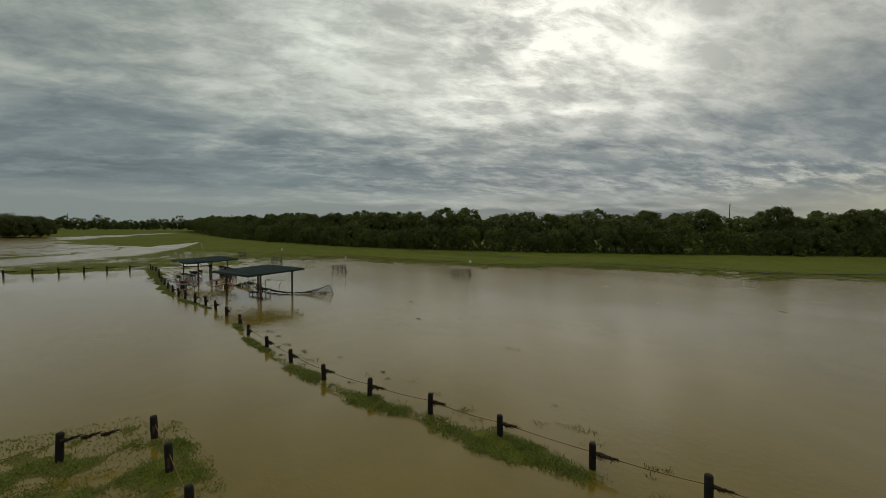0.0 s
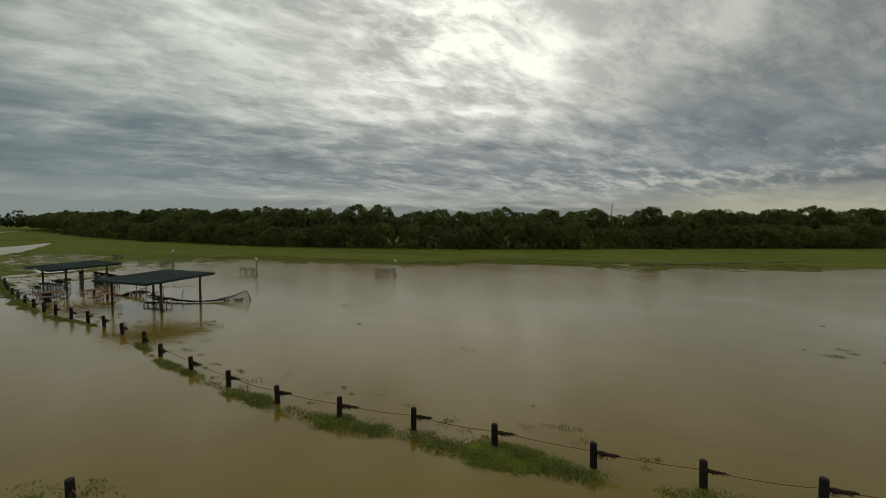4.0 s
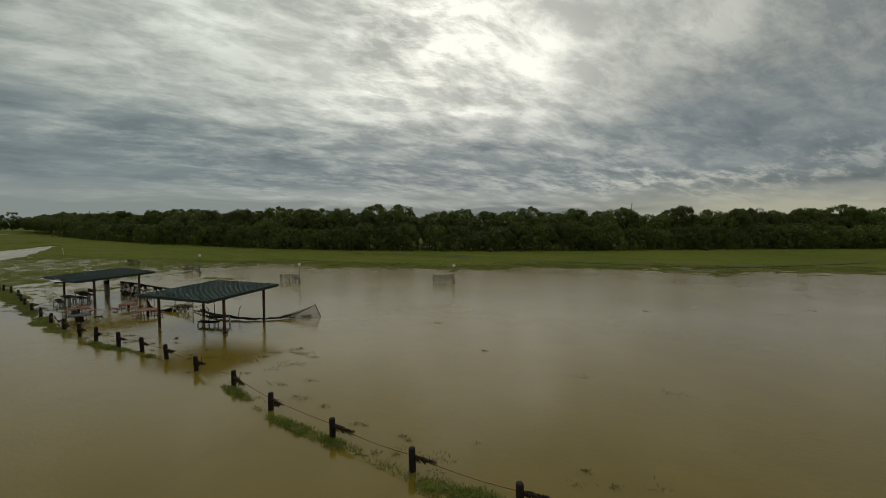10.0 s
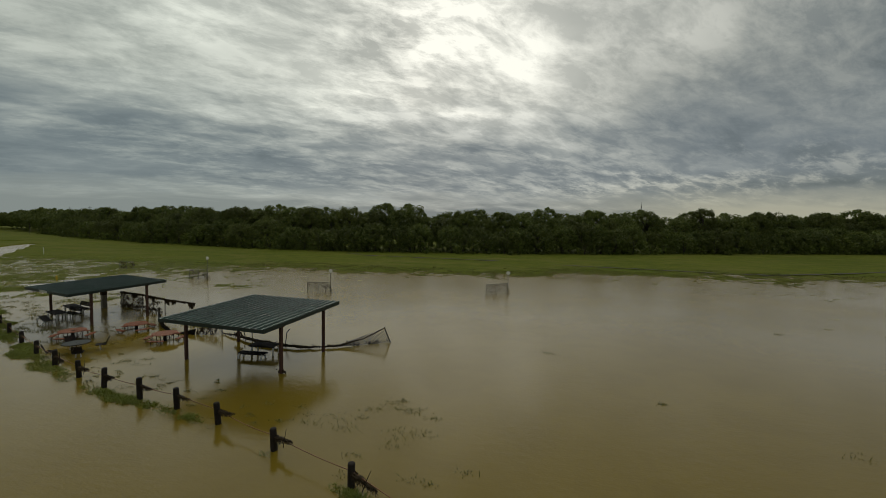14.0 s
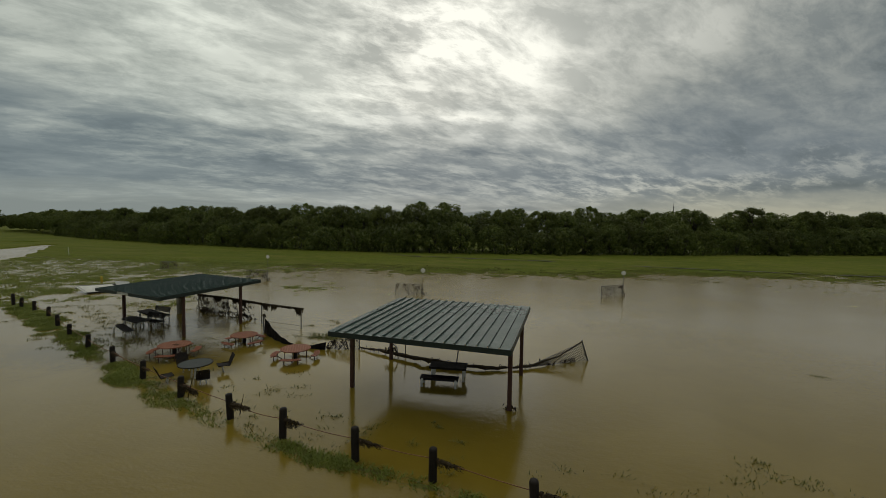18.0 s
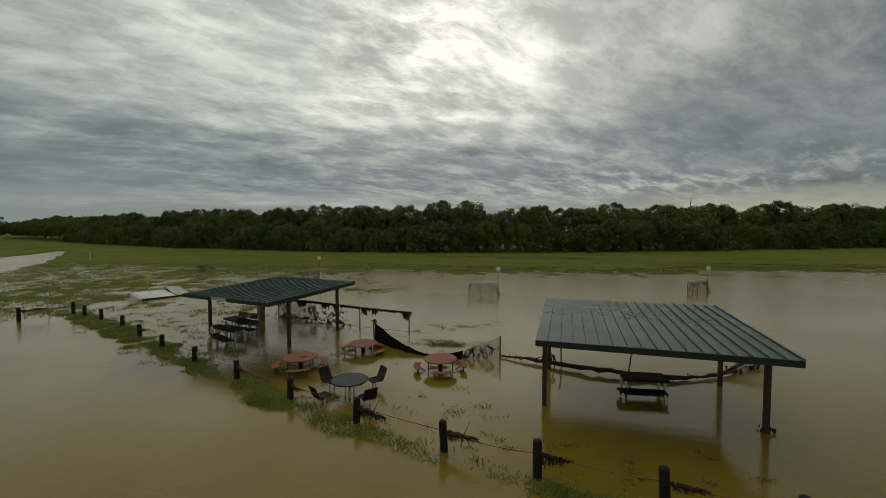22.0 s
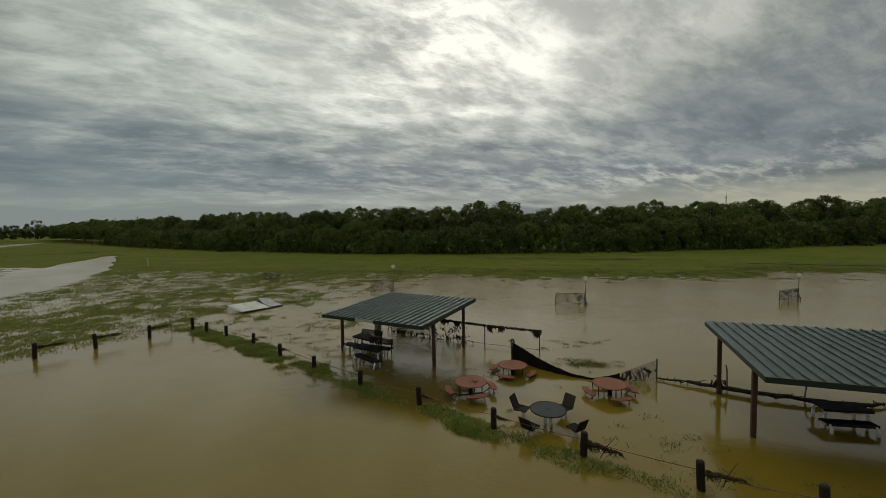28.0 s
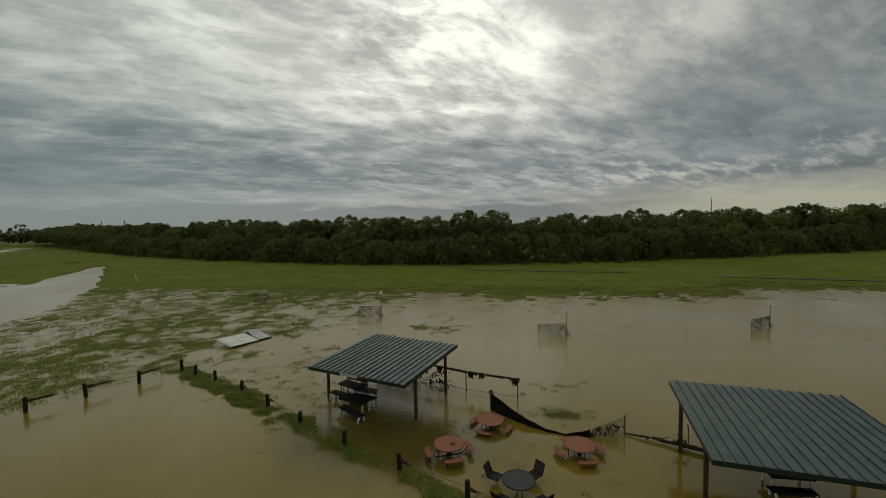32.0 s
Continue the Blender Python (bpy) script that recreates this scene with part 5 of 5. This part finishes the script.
# ---- poles on the skyline ----
def utility_pole(at, tall, label, arm=True):
    ob = thing("utility_pole", label, "pole", pose(*at, 0.4), "far poles")
    part("shaft", tube(bmesh.new(), [(0, 0, -0.5), (0, 0, tall)], [tall * 0.014, tall * 0.009], 7), M_BARK, ob)
    if arm:
        for z in (0.94, 0.86):
            part("crossarm", box(bmesh.new(), (tall * 0.16, 0.15, 0.18), (0, 0, tall * z)), M_BARK, ob)


utility_pole((-235, 158), 6, "lone weathered utility pole before the far wood")
utility_pole((-330, 262), 19, "tall utility pole rising over the far wood")
utility_pole((-400, 300), 20, "tall utility pole above far trees on the skyline")
utility_pole((-500, 190), 18, "tall utility pole above far trees near the horizon")
mast = thing("radio_mast", "slender grey radio mast rising behind the wood", "mast", pose(58.5, 205, 0.5))
part("shaft", tube(bmesh.new(), [(0, 0, 0), (0, 0, 18.8)], [0.26, 0.15], 6), M_GALV, mast)
part("antenna", tube(bmesh.new(), [(0, 0, 18.8), (0, 0, 20.4)], 0.06, 5), M_GALV, mast)
for k in range(5):
    part("collar", lathe(bmesh.new(), [(0.34, 0), (0.34, 0.2)], 8, (0, 0, 4 + 3.5 * k)), M_GALV, mast)


# ---- ruts in the meadow ----
def rut(points, wide, seed):
    r = random.Random(seed)
    verts, faces = [], []
    pts = []
    for (ax, ay), (bx, by) in zip(points, points[1:]):
        pts += [(ax + (bx - ax) * k / 12, ay + (by - ay) * k / 12) for k in range(12)]
    for k, (x, y) in enumerate(pts):
        w = wide * r.uniform(0.35, 1.2) * min(1, k / 3, (len(pts) - 1 - k) / 3 + 0.05)
        for s in (-1, 1):
            yy = y + s * w + r.uniform(-.1, .1)
            verts.append((x, yy, float(height(np.array([x]), np.array([yy]))[0]) + 0.10))
        if k:
            i = 2 * k
            faces.append((i - 2, i, i + 1, i - 1))
    me = mesh_of("rut", verts, faces, M_RUT)
    tagged(new("rut", me), "narrow strip of bare wet soil in the meadow", "soil", "ruts in the meadow", "structure")


M_RUT = material("bare_wet_soil", mottled((0.026, 0.024, 0.014), (0.055, 0.048, 0.026), 0.5, 5.0), 0.85)
rut([(-40, 95), (-28, 93), (-10, 91), (-3, 91)], 0.6, 1)
rut([(8, 86), (18, 84), (30, 82), (44, 80), (62, 88), (90, 104)], 0.6, 2)
rut([(-45, 99), (-38, 97)], 0.4, 3)


# ---- grass that stands out of the water ----
def blades(name, label, places, size, width, mat, seed, bend=(0.05, 0.7)):
    """One mesh of narrow bent blades at the given places; size and width in metres."""
    g = np.random.default_rng(seed)
    n = len(places)
    a = g.random(n) * 2 * np.pi
    h = size * g.uniform(0.45, 1.15, n)
    lean = h * g.uniform(*bend, n)
    b = a + g.uniform(1.0, 2.1, n)
    w = width * g.uniform(0.6, 1.3, n)
    base = np.asarray(places)
    side = np.stack([np.cos(a) * w, np.sin(a) * w, 0 * a], 1)
    mid = base + np.stack([np.cos(b) * lean * 0.35, np.sin(b) * lean * 0.35, h * 0.6], 1)
    tip = base + np.stack([np.cos(b) * lean, np.sin(b) * lean, h], 1)
    v = np.stack([base - side, base + side, mid + side * 0.7, mid - side * 0.7, tip], 1).reshape(-1, 3)
    i = np.arange(n) * 5
    faces = np.stack([i, i + 1, i + 2, i + 3], 1).tolist() + np.stack([i + 3, i + 2, i + 4], 1).tolist()
    me = mesh_of(name, v.tolist(), faces, mat)
    return tagged(new(name, me), label, "grass", kind="stuff")


def grow(n, box_x, box_y, keep, seed, sink=0.04, least=-0.06):
    g = np.random.default_rng(seed)
    x, y = g.uniform(*box_x, n), g.uniform(*box_y, n)
    z = height(x, y)
    ok = keep(x, y, z, g.random(n))
    return np.stack([x, y, np.maximum(z, least) - sink], 1)[ok]


def build_grass():
    line = FENCE + CORNER[:1]
    MID = np.array(line[::-1]).T

    def verge(x, y, z, u):
        d, s = to_line(x, y, line)
        return (d * s < np.interp(x, [-32, -20], [1.0, 0.45])) & (d < 2.4) & (z > -0.035) & (u < (0.35 + 9 * (z + 0.03)) * np.clip(1.9 * lumps(x, y, 0.9) + 0.9 * lumps(x, y, 0.35) - 0.35, 0, 1))
    pts = [grow(60000, (x0, x0 + 6), (np.interp(x0 + 3, MID[0], MID[1]) - 5, np.interp(x0 + 3, MID[0], MID[1]) + 4), verge, int(x0) + 100) for x0 in range(-54, 34, 6)]
    blades("verge_grass", "rank wet grass along the fence line, partly drowned", np.concatenate(pts), 0.125, 0.019, M_VERGE, 1, (0.3, 1.6))
    isle = grow(150000, (-1, 16.5), (-12, 0.6), lambda x, y, z, u: (z > -0.10) & (u < 0.12 + 1.5 * np.clip(lumps(x, y, 0.8) * 0.6 + lumps(x, y, 0.33) * 0.5 - 0.42 + 3 * (z + 0.03), 0, 1)), 5, 0.01, -0.02)
    blades("verge_grass", "short wet grass of the lane's opposite verge", isle, 0.085, 0.020, M_BLADE, 2, (0.2, 1.2))

    def turf(x, y, z, u):
        wob = (lumps(x, y, 9) - 0.5) * 6 + (lumps(x, y, 2.7) - 0.5) * 3 + (lumps(x, y, 0.9) - 0.5) * 1.2
        clump = np.clip(1.5 * lumps(x, y, 1.3) + 1.3 * lumps(x, y, 0.45) - 0.95, 0, 1)
        return u < turf_cover(x, y, turf_reach(x, y, wob)) ** 0.8 * (0.12 + 0.88 * clump) * rise(76 - y, 0, 18)
    near = grow(1000000, (-70, -24), (16, 70), turf, 6, 0.01, -0.02)
    blades("flooded_turf", "patchy half-drowned turf tufts in shallow flood water", near, 0.115, 0.026, M_BLADE, 3, (0.4, 1.9))
    rest = grow(300000, (-106, -70), (10, 80), turf, 7, 0.01, -0.02)
    blades("flooded_turf", "thick wet turf standing in shallow water by the pool", rest, 0.105, 0.032, M_BLADE, 13, (0.4, 1.8))
    edge = grow(420000, (-50, 75), (48, 90), lambda x, y, z, u: (z > -0.055) & (z < 0.09) & (u < 1.6 * np.clip(lumps(x, y, 1.7) * 0.5 + lumps(x, y, 0.6) * 0.6 - 0.45 + 2.5 * z, 0, 1)), 8, 0.01, -0.02)
    blades("shore_grass", "thin grass along the meadow's flooded shore", edge, 0.12, 0.035, M_BLADE_WET, 4)
    g = np.random.default_rng(9)
    spots = []
    for _ in range(150):
        k = g.integers(3, len(FENCE) - 1)
        spots.append((FENCE[k][0] + g.normal(0, 1.6), FENCE[k][1] + abs(g.normal(0.6, 1.5)), g.uniform(0.07, 0.26), int(g.integers(10, 44))))
    for cx, cy, sx, sy, n in ((39, 19.5, 2.5, 0.8, 12), (30, 36, 5, 4, 7), (27, 59, 10, 4, 60), (42, 57, 9, 6, 54), (-23.3, 26.7, 0.8, 0.3, 46), (-23.7, 31, 1.6, 0.4, 9), (-25.0, 29.3, 1.0, 0.4, 6),
                              (-5.6, 16.8, 0.5, 0.4, 6), (-4.6, 14.7, 1.2, 0.6, 6), (-8.6, 15.2, 1.8, 0.8, 7), (-28, 24, 2.5, 1.5, 8), (-42, 31, 4.0, 2.8, 70), (-39.5, 27.0, 2.2, 1.2, 34), (-35, 22.8, 2.2, 0.6, 34), (60, 34, 16, 12, 8), (10, 20, 12, 8, 5)):
        for _ in range(n):
            spots.append((cx + g.normal(0, sx), cy + g.normal(0, sy), g.uniform(0.12, 0.36), int(g.integers(14, 60))))
    p = [np.stack([x + g.normal(0, r, n), y + g.normal(0, r * 0.6, n), np.full(n, -0.05)], 1) for x, y, r, n in spots]
    blades("drowned_tufts", "scattered tips of drowned grass showing above the water", np.concatenate(p), 0.13, 0.016, M_BLADE_WET, 10, (0.2, 1.6))


build_grass()
